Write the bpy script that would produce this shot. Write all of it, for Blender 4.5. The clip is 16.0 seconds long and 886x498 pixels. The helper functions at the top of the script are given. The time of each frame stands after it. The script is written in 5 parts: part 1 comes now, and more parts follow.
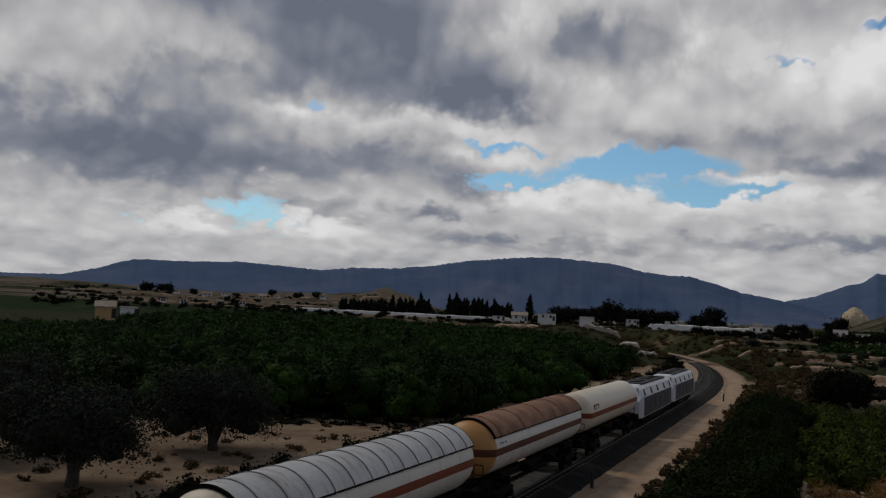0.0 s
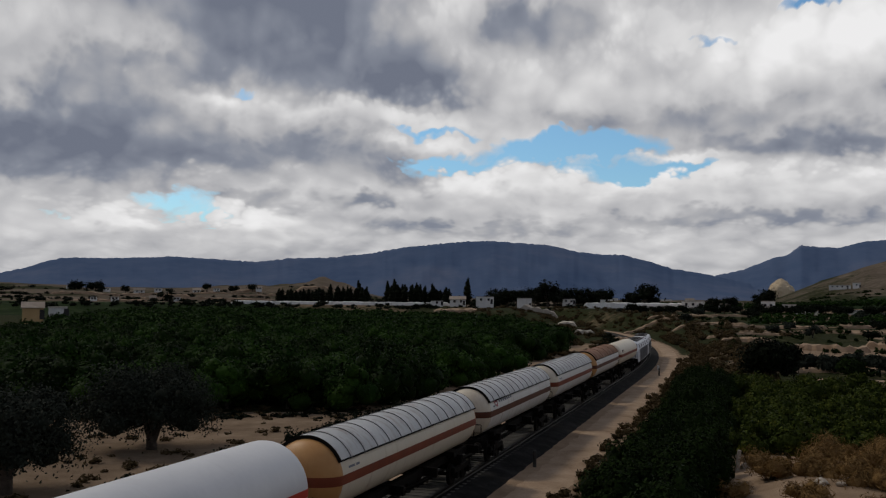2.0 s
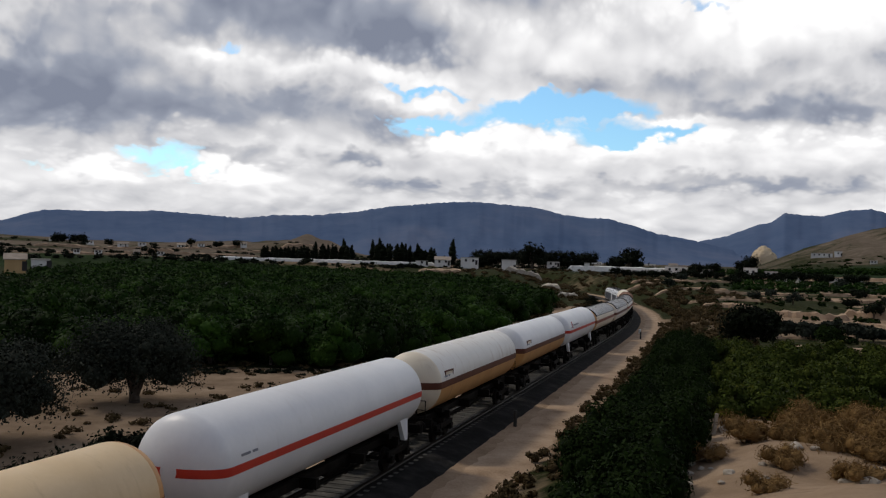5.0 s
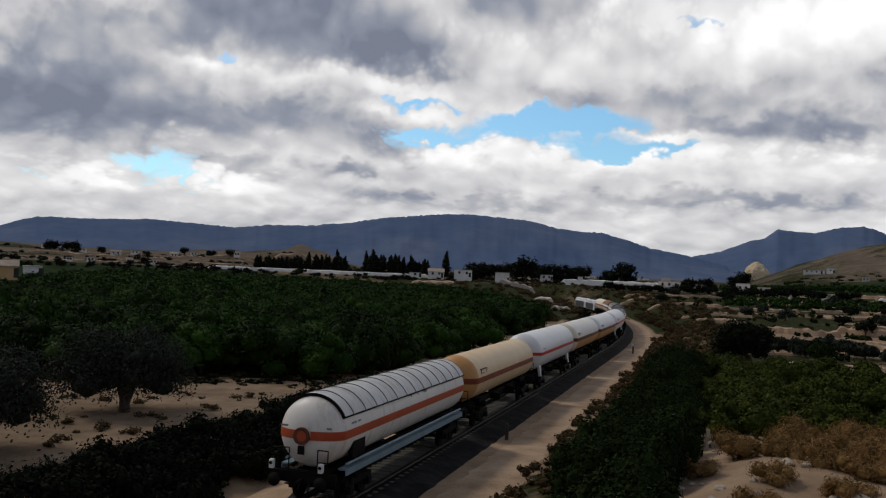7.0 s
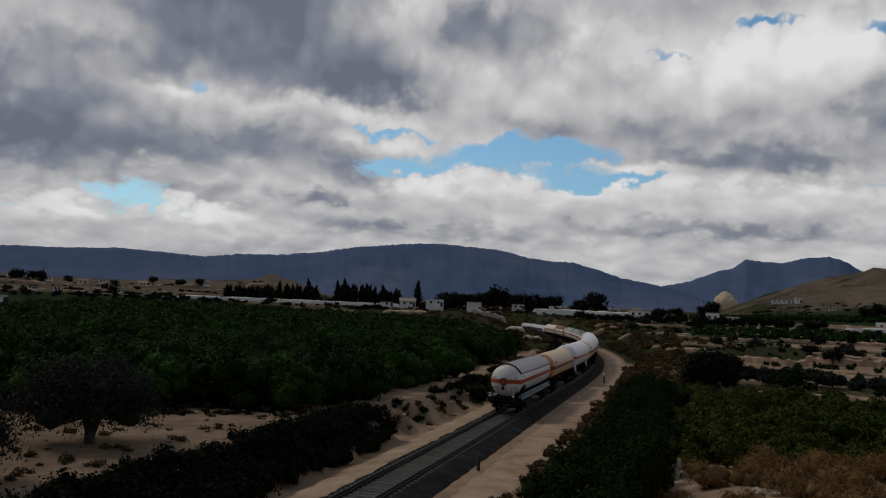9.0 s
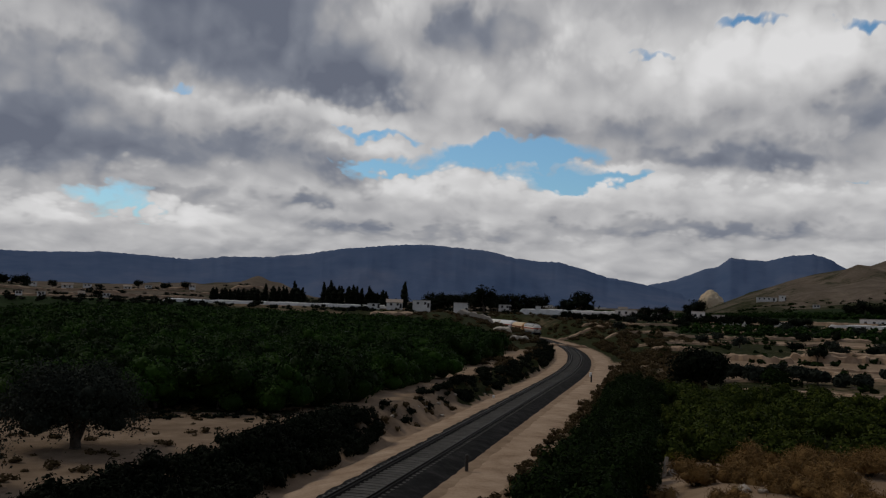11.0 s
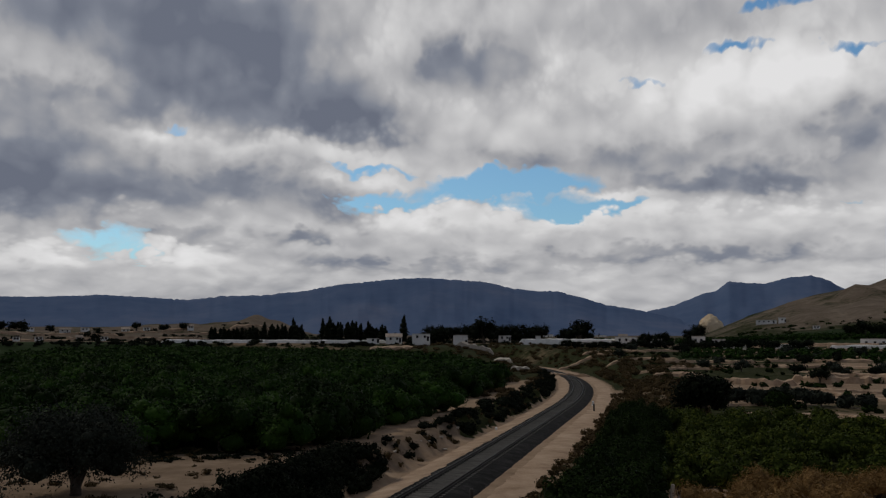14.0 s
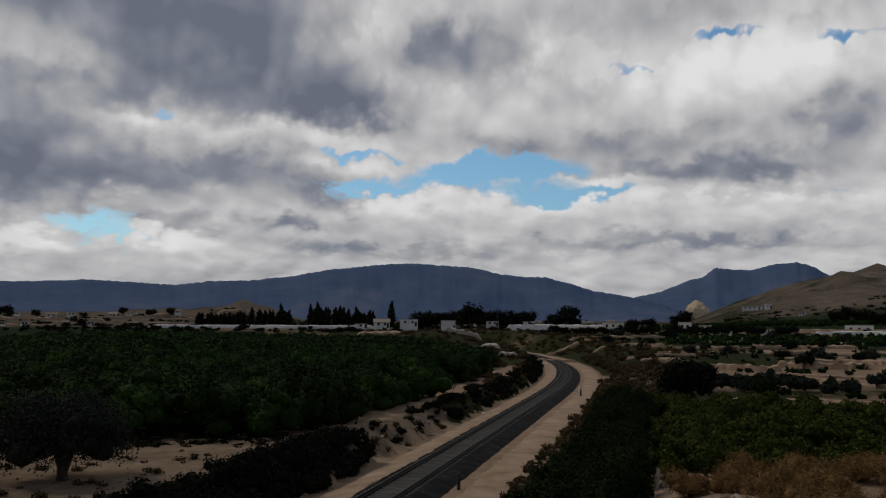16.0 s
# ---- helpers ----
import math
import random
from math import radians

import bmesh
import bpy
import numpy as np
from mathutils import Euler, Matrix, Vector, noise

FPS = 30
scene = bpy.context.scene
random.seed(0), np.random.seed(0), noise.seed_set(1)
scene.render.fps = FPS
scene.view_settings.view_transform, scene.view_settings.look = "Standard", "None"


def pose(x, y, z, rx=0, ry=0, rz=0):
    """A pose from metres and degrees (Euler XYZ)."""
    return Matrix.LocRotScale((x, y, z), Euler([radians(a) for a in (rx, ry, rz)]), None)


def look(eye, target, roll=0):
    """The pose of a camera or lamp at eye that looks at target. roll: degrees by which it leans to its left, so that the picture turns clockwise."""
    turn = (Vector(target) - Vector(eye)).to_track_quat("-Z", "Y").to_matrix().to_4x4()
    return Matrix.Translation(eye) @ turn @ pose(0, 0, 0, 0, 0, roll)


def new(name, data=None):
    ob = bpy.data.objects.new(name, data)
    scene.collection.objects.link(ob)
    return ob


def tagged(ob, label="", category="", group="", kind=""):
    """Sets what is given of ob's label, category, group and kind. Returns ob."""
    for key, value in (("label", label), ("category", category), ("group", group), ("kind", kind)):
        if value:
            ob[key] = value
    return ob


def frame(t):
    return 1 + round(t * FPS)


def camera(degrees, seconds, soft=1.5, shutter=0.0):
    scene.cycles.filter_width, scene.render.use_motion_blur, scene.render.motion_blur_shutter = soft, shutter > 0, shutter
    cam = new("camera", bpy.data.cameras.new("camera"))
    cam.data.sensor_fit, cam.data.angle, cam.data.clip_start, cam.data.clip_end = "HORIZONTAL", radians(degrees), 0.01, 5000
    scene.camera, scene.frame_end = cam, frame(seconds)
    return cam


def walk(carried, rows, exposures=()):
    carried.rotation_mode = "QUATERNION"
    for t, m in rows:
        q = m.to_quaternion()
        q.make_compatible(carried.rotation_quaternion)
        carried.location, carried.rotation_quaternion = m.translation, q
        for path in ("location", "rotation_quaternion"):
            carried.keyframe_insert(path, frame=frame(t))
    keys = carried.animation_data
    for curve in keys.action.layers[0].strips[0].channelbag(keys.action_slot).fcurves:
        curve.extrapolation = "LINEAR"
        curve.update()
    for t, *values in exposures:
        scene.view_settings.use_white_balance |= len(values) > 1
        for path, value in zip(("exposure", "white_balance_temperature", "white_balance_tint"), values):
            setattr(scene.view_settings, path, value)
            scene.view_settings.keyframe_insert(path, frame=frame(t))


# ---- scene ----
VIEW = 8.5   # height of the eye over the rails
PATH = [
    (0.0, pose(0, 0, VIEW, 94.15, -2.89, -0.00)),
    (0.5, pose(0, 0, VIEW, 93.13, -1.54, -1.76)),
    (1.0, pose(0, 0, VIEW, 92.59, -1.07, -4.90)),
    (1.5, pose(0, 0, VIEW, 92.22, -2.18, -4.32)),
    (2.0, pose(0, 0, VIEW, 93.37, -0.58, -3.99)),
    (2.5, pose(0, 0, VIEW, 91.63, -1.53, -4.30)),
    (3.0, pose(0, 0, VIEW, 91.60, -1.11, -4.77)),
    (3.5, pose(0, 0, VIEW, 91.50, -1.14, -5.25)),
    (4.0, pose(0, 0, VIEW, 91.42, -1.21, -6.00)),
    (4.5, pose(0, 0, VIEW, 90.79, -1.58, -5.12)),
    (7.0, pose(0, 0, VIEW, 91.60, -2.47, -5.40)),
    (7.5, pose(0, 0, VIEW, 92.17, -2.61, -5.93)),
    (8.0, pose(0, 0, VIEW, 92.81, -2.64, -6.55)),
    (8.5, pose(0, 0, VIEW, 93.43, -2.65, -6.68)),
    (9.0, pose(0, 0, VIEW, 93.59, -2.49, -7.24)),
    (11.5, pose(0, 0, VIEW, 93.76, -1.64, -8.38)),
    (12.0, pose(0, 0, VIEW, 94.65, -0.80, -8.48)),
    (12.5, pose(0, 0, VIEW, 96.05, -0.53, -9.01)),
    (13.0, pose(0, 0, VIEW, 95.88, 0.12, -8.70)),
    (13.5, pose(0, 0, VIEW, 96.05, -0.00, -8.22)),
    (14.0, pose(0, 0, VIEW, 95.80, -0.14, -8.12)),
    (14.5, pose(0, 0, VIEW, 95.68, -0.34, -8.44)),
    (15.0, pose(0, 0, VIEW, 95.38, -0.74, -9.30)),
    (15.5, pose(0, 0, VIEW, 94.98, -0.53, -8.62)),
    (16.0, pose(0, 0, VIEW, 94.87, -0.26, -8.91)),
]
EXPOSURE = [(0.0, -0.16, 6430, 10), (0.5, -0.18, 6430, 10), (1.0, -0.06, 6430, 10), (1.5, 0.3, 6430, 10), (2.0, 0.05, 6430, 10), (2.5, 0.20, 6430, 10), (3.0, 0.40, 6430, 10), (3.5, 0.52, 6430, 10),
            (4.0, 0.51, 6430, 10), (4.5, 0.55, 6430, 10), (7.0, 0.36, 6430, 10), (7.5, 0.18, 6430, 10), (8.0, 0.08, 6430, 10), (8.5, -0.05, 6430, 10), (9.0, -0.12, 6430, 10), (11.5, -0.2, 6430, 10),
            (12.0, -0.16, 6430, 10), (12.5, -0.12, 6430, 10), (14.0, -0.12, 6430, 10), (16.0, -0.15, 6430, 10)]
cam = camera(53.36, 16.0, soft=1.2)
walk(cam, PATH, EXPOSURE)


# ---- world: a sky with broken cloud, and a veiled sun ----
class Nodes:
    """Short hand for building node trees."""

    def __init__(self, tree):
        self.tree = tree

    def add(self, kind, **values):
        node = self.tree.nodes.new(kind)
        for key, value in values.items():
            setattr(node, key, value)
        return node

    def wire(self, a, b):
        self.tree.links.new(a, b)

    def put(self, socket, value):
        if isinstance(value, bpy.types.NodeSocket):
            self.wire(value, socket)
        elif value is not None:
            socket.default_value = value

    def math(self, operation, a, b=None, c=None, clamp=False):
        node = self.add("ShaderNodeMath", operation=operation, use_clamp=clamp)
        for socket, value in zip(node.inputs, (a, b, c)):
            self.put(socket, value)
        return node.outputs[0]

    def noise(self, vector, scale, detail=4.0, rough=0.55, distortion=0.0, lacunarity=2.0):
        node = self.add("ShaderNodeTexNoise")
        if vector is not None:
            self.wire(vector, node.inputs["Vector"])
        for key, value in (("Scale", scale), ("Detail", detail), ("Roughness", rough), ("Distortion", distortion), ("Lacunarity", lacunarity)):
            node.inputs[key].default_value = value
        return node.outputs["Fac"]

    def ramp(self, value, stops, mode="LINEAR"):
        node = self.add("ShaderNodeValToRGB")
        node.color_ramp.interpolation = mode
        while len(node.color_ramp.elements) < len(stops):
            node.color_ramp.elements.new(0.5)
        for element, (place, colour) in zip(node.color_ramp.elements, stops):
            element.position, element.color = place, (*colour, 1)
        self.wire(value, node.inputs[0])
        return node.outputs[0]

    def mix(self, factor, a, b, blend="MIX"):
        node = self.add("ShaderNodeMix", data_type="RGBA", blend_type=blend)
        self.put(node.inputs[0], factor)
        for socket, value in ((node.inputs[6], a), (node.inputs[7], b)):
            self.put(socket, (*value, 1) if isinstance(value, tuple) and len(value) == 3 else value)
        return node.outputs[2]


SUN_BEARING, SUN_HEIGHT = -60.0, 48.0   # degrees; bearing from +y towards +x


def build_world():
    world = bpy.data.worlds.new("sky")
    world.use_nodes = True
    scene.world = world
    n = Nodes(world.node_tree)
    n.tree.nodes.clear()
    way = n.add("ShaderNodeTexCoord").outputs["Generated"]
    axes = n.add("ShaderNodeSeparateXYZ")
    n.wire(way, axes.inputs[0])
    x, y, z = axes.outputs
    # bearing and height over the horizon, in degrees
    bearing = n.math("MULTIPLY", n.math("ARCTAN2", x, y), 57.2958)
    height = n.math("MULTIPLY", n.math("ARCSINE", z), 57.2958)
    # a flat cloud deck seen in perspective
    lift = n.math("ADD", n.math("MAXIMUM", z, 0.0), 0.10)
    deck = n.add("ShaderNodeCombineXYZ")
    n.wire(n.math("DIVIDE", x, lift), deck.inputs[0])
    n.wire(n.math("DIVIDE", y, lift), deck.inputs[1])
    deck = deck.outputs[0]
    # bearing, height, half width and half height in degrees, and weight
    shaded = [(-9.1, 19.4, 10.3, 2.27, 0.42), (-4.8, 17.6, 6.0, 1.29, 0.22), (-11.3, 15.5, 4.8, 1.68, 0.22), (-2.9, 14.9, 7.3, 2.10, 0.40), (1.5, 13.5, 3.5, 1.34, 0.30), (11.0, 17.0, 3.4, 1.59, 0.36),
              (-15.5, 8.9, 7.1, 2.09, 0.40), (-23.7, 9.4, 5.4, 2.31, 0.34), (-16.0, 12.9, 5.5, 1.85, 0.20), (-2.4, 9.0, 5.2, 1.80, 0.22), (1.5, 8.1, 1.9, 0.91, 0.22)]
    bases = [(-1.0, 6.3, 1.7, 0.47, 0.34), (-7.6, 6.0, 3.1, 0.42, 0.20), (26.2, 9.7, 6.4, 0.84, 0.30), (28.9, 9.2, 2.0, 0.55, 0.22), (34.2, 12.1, 1.8, 1.31, 0.24), (23.2, 11.8, 3.8, 0.84, 0.16),
             (15.2, 11.3, 8.0, 0.87, 0.14), (24.4, 5.1, 9.2, 0.46, 0.24), (7.8, 4.4, 7.3, 0.44, 0.20)]
    bright = [(-11.0, 12.4, 2.3, 0.55, -0.30), (-2.9, 12.2, 3.9, 0.57, -0.24), (2.6, 11.5, 2.2, 0.94, -0.30), (5.1, 19.7, 2.3, 2.07, -0.16), (27.1, 15.0, 5.1, 1.53, -0.24), (31.7, 15.9, 4.1, 1.48, -0.20),
              (-15.4, 4.4, 2.5, 0.74, -0.26), (-7.6, 4.6, 2.9, 0.78, -0.26), (13.0, 7.4, 8.8, 0.66, -0.24), (7.1, 7.6, 2.6, 0.81, -0.16), (31.7, 7.3, 5.3, 0.68, -0.18), (19.6, 9.0, 3.6, 0.32, -0.25),
              (13.1, 15.7, 7.4, 2.13, -0.08), (3.4, 9.8, 2.2, 0.33, -0.20)]
    gaps = [(11.5, 9.4, 4.8, 0.95, 1.0), (14.3, 10.1, 2.8, 0.65, 0.7), (3.4, 10.7, 2.2, 0.36, 0.8), (3.9, 8.6, 2.4, 0.51, 0.9), (17.0, 8.0, 3.1, 0.54, 0.9), (21.3, 8.4, 2.1, 0.36, 0.6),
            (-12.7, 6.0, 3.5, 0.62, 0.74), (-11.4, 5.1, 2.0, 0.38, 0.6), (-8.9, 13.1, 1.7, 0.38, 0.5), (27.8, 17.5, 2.5, 0.43, 0.85), (29.8, 19.9, 2.6, 0.52, 0.9), (33.5, 17.1, 1.6, 0.35, 0.7),
            (21.5, 15.9, 2.0, 0.31, 0.5), (33.7, 8.2, 1.5, 0.2, 0.5), (-17.6, 6.9, 1.8, 0.2, 0.3), (-19.8, 4.7, 1.4, 0.39, 0.5), (38.2, 17.2, 2.0, 0.92, 0.6)]

    def flat(a, h):
        """Cloud coordinates: finer towards the horizon."""
        node = n.add("ShaderNodeCombineXYZ")
        n.wire(n.math("MULTIPLY", a, 0.22), node.inputs[0])
        n.wire(n.math("MULTIPLY", n.math("LOGARITHM", n.math("ADD", n.math("MAXIMUM", h, -3.0), 4.0), math.e), 4.0), node.inputs[1])
        return node.outputs[0]

    def puffs(vector, sizes=((0.62, 0.44), (1.6, 0.36), (4.0, 0.24), (9.5, 0.12)), smooth=0.35):
        """Heaped, cauliflower-like relief, about 0 to 1."""
        out = None
        for size, weight in sizes:
            cell = n.add("ShaderNodeTexVoronoi", feature="SMOOTH_F1", voronoi_dimensions="2D")
            for key, value in (("Scale", size), ("Smoothness", smooth)):
                cell.inputs[key].default_value = value
            n.wire(vector, cell.inputs["Vector"])
            value = n.math("MULTIPLY", n.math("SUBTRACT", 0.9, cell.outputs["Distance"]), weight)
            out = value if out is None else n.math("ADD", out, value)
        return out

    def moved(vector, step_x, step_y):
        node = n.add("ShaderNodeVectorMath", operation="ADD")
        n.wire(vector, node.inputs[0])
        node.inputs[1].default_value = (step_x, step_y, 0)
        return node.outputs[0]

    plain = flat(bearing, height)
    drift_a = n.math("SUBTRACT", n.noise(plain, 0.9, 2.0, 0.5), 0.5)
    drift_b = n.math("SUBTRACT", n.noise(moved(plain, 31.0, 7.0), 0.9, 2.0, 0.5), 0.5)
    ruffled = flat(n.math("MULTIPLY_ADD", drift_a, 2.2, bearing), n.math("MULTIPLY_ADD", drift_b, 0.9, height))
    relief = puffs(ruffled)
    wide = n.math("MULTIPLY_ADD", n.math("SUBTRACT", relief, 0.45), 4.0, n.math("MULTIPLY_ADD", drift_a, 3.2, bearing))
    high = n.math("MULTIPLY_ADD", n.math("SUBTRACT", relief, 0.45), -2.4, n.math("MULTIPLY_ADD", drift_b, 1.4, height))

    def sum_of(masses, fall):
        total = None
        for a, h, wa, wh, weight in masses:
            da = n.math("MULTIPLY", n.math("SUBTRACT", wide, a), 1 / wa)
            dh = n.math("MULTIPLY", n.math("SUBTRACT", high, h), 1 / wh)
            square = n.math("MULTIPLY_ADD", da, da, n.math("MULTIPLY", dh, dh))
            if fall:
                square = n.math("POWER", square, fall)
            lobe = n.math("MULTIPLY", n.math("EXPONENT", n.math("MULTIPLY", square, -0.7)), weight)
            total = lobe if total is None else n.math("ADD", total, lobe)
        return total

    shade = n.math("ADD", n.math("MULTIPLY", sum_of(shaded, 1.7), 0.95), n.math("ADD", sum_of(bases, 1.2), sum_of(bright, 0)))
    open_sky = sum_of(gaps, 0)
    lumps = ((0.55, 0.52), (1.35, 0.32), (3.1, 0.17))
    bulk = puffs(ruffled, lumps, 0.18)
    side = n.math("SUBTRACT", bulk, puffs(moved(ruffled, -0.12, 0.30), lumps, 0.18))
    fine_side = n.math("SUBTRACT", n.noise(ruffled, 3.0, 6.0, 0.6), n.noise(moved(ruffled, -0.04, 0.12), 3.0, 6.0, 0.6))
    broad = n.math("SUBTRACT", n.noise(deck, 0.55, 5.0, 0.55, 0.2), 0.5)
    tone = n.math("ADD", shade, 0.44)
    tone = n.math("MULTIPLY_ADD", broad, 0.25, tone)
    tone = n.math("MULTIPLY_ADD", side, -0.55, tone)
    tone = n.math("MULTIPLY_ADD", fine_side, -0.08, tone)
    tone = n.math("MULTIPLY_ADD", n.math("SUBTRACT", bulk, 0.45), -0.20, tone)
    # firm edges of the dark masses and of the sunlit heaps
    heap = n.math("SUBTRACT", relief, 0.45)
    edge = n.math("MULTIPLY", n.math("ADD", n.math("MULTIPLY_ADD", heap, 0.6, shade), -0.12), 8.0, clamp=True)
    tone = n.math("MULTIPLY_ADD", edge, 0.06, tone)
    edge = n.math("MULTIPLY", n.math("ADD", n.math("MULTIPLY_ADD", heap, -0.9, shade), 0.14), -8.0, clamp=True)
    tone = n.math("MULTIPLY_ADD", edge, -0.08, tone)
    # unseen thicker cloud overhead and to the rear, added to dim the land
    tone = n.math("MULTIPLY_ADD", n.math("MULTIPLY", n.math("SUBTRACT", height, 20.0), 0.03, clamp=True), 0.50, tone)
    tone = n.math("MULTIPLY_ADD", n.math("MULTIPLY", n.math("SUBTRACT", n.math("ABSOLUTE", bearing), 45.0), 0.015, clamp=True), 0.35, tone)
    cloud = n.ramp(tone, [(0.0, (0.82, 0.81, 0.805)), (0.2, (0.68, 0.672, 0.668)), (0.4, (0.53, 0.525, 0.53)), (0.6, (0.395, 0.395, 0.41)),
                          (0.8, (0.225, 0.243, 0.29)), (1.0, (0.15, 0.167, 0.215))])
    # thin edges of the gaps
    torn = n.math("MULTIPLY_ADD", n.math("SUBTRACT", n.noise(ruffled, 2.2, 6.0, 0.6), 0.5), -0.7, open_sky)
    torn = n.math("MULTIPLY_ADD", n.math("SUBTRACT", relief, 0.45), -0.5, torn)
    cover = n.ramp(torn, [(0.36, (1, 1, 1)), (0.52, (0.4, 0.4, 0.4)), (0.68, (0, 0, 0))])
    sky = n.add("ShaderNodeTexSky", sky_type="NISHITA", sun_disc=False, sun_elevation=radians(SUN_HEIGHT), sun_rotation=radians(SUN_BEARING))
    blue = n.mix(1.0, sky.outputs[0], (0.076, 0.106, 0.118), "MULTIPLY")
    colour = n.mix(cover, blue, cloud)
    back = n.add("ShaderNodeBackground")
    n.wire(colour, back.inputs[0])
    back.inputs[1].default_value = 1.0
    n.wire(back.outputs[0], n.add("ShaderNodeOutputWorld").inputs[0])
    world.cycles.sampling_method, world.cycles.sample_map_resolution = "MANUAL", 512


build_world()
sun = new("sun", bpy.data.lights.new("sun", "SUN"))
sun.data.energy, sun.data.angle, sun.data.color = 0.95, radians(7), (1.0, 0.90, 0.76)
sun.matrix_world = look((0, 0, 0), (-math.sin(radians(SUN_BEARING)) * math.cos(radians(SUN_HEIGHT)),
                                    -math.cos(radians(SUN_BEARING)) * math.cos(radians(SUN_HEIGHT)), -math.sin(radians(SUN_HEIGHT))))


# ---- materials ----
def material(name, colours, scale=1.0, rough=0.8, metal=0.0, bump=0.3, fine=30.0, islands=0.0, objects=0.0, coords="Object", detail=6.0, dirt=None, spec=0.3):
    """colours: stops of a ramp driven by noise at two scales; islands, objects: how far single pieces or things differ in brightness."""
    mat = bpy.data.materials.new(name)
    mat.use_nodes = True
    n = Nodes(mat.node_tree)
    shader = n.tree.nodes["Principled BSDF"]
    place = n.add("ShaderNodeTexCoord").outputs[coords]
    broad = n.noise(place, scale, detail, 0.6)
    grain = n.noise(place, scale * fine, 4.0, 0.6)
    value = n.math("MULTIPLY_ADD", n.math("SUBTRACT", grain, 0.5), 0.35, broad)
    stops = [(0.28 + 0.44 * i / max(1, len(colours) - 1), c) for i, c in enumerate(colours)]
    colour = n.ramp(value, stops)
    if dirt:
        streak = n.add("ShaderNodeMapping")
        streak.inputs["Scale"].default_value = (1.0, 2.2, 0.35)
        n.wire(place, streak.inputs[0])
        worn = n.ramp(n.noise(streak.outputs[0], dirt[1], 6.0, 0.65), [(dirt[2], (0, 0, 0)), (dirt[2] + 0.16, (1, 1, 1))])
        colour = n.mix(n.math("MULTIPLY", worn, dirt[3]), colour, dirt[0])
    for amount, source in ((islands, "Random Per Island"), (objects, "Random")):
        if amount:
            info = n.add("ShaderNodeNewGeometry" if source != "Random" else "ShaderNodeObjectInfo")
            tone = n.math("MULTIPLY_ADD", info.outputs[source], 2 * amount, 1 - amount)
            grey = n.add("ShaderNodeCombineXYZ")
            for socket in grey.inputs:
                n.wire(tone, socket)
            colour = n.mix(1.0, colour, grey.outputs[0], "MULTIPLY")
    n.wire(colour, shader.inputs["Base Color"])
    shader.inputs["Metallic"].default_value = metal
    shader.inputs["Specular IOR Level"].default_value = spec
    n.wire(n.math("MULTIPLY_ADD", grain, 0.2, rough - 0.1), shader.inputs["Roughness"])
    if bump:
        relief = n.add("ShaderNodeBump")
        relief.inputs["Strength"].default_value = bump
        relief.inputs["Distance"].default_value = 0.04
        n.wire(value, relief.inputs["Height"])
        n.wire(relief.outputs[0], shader.inputs["Normal"])
    return mat


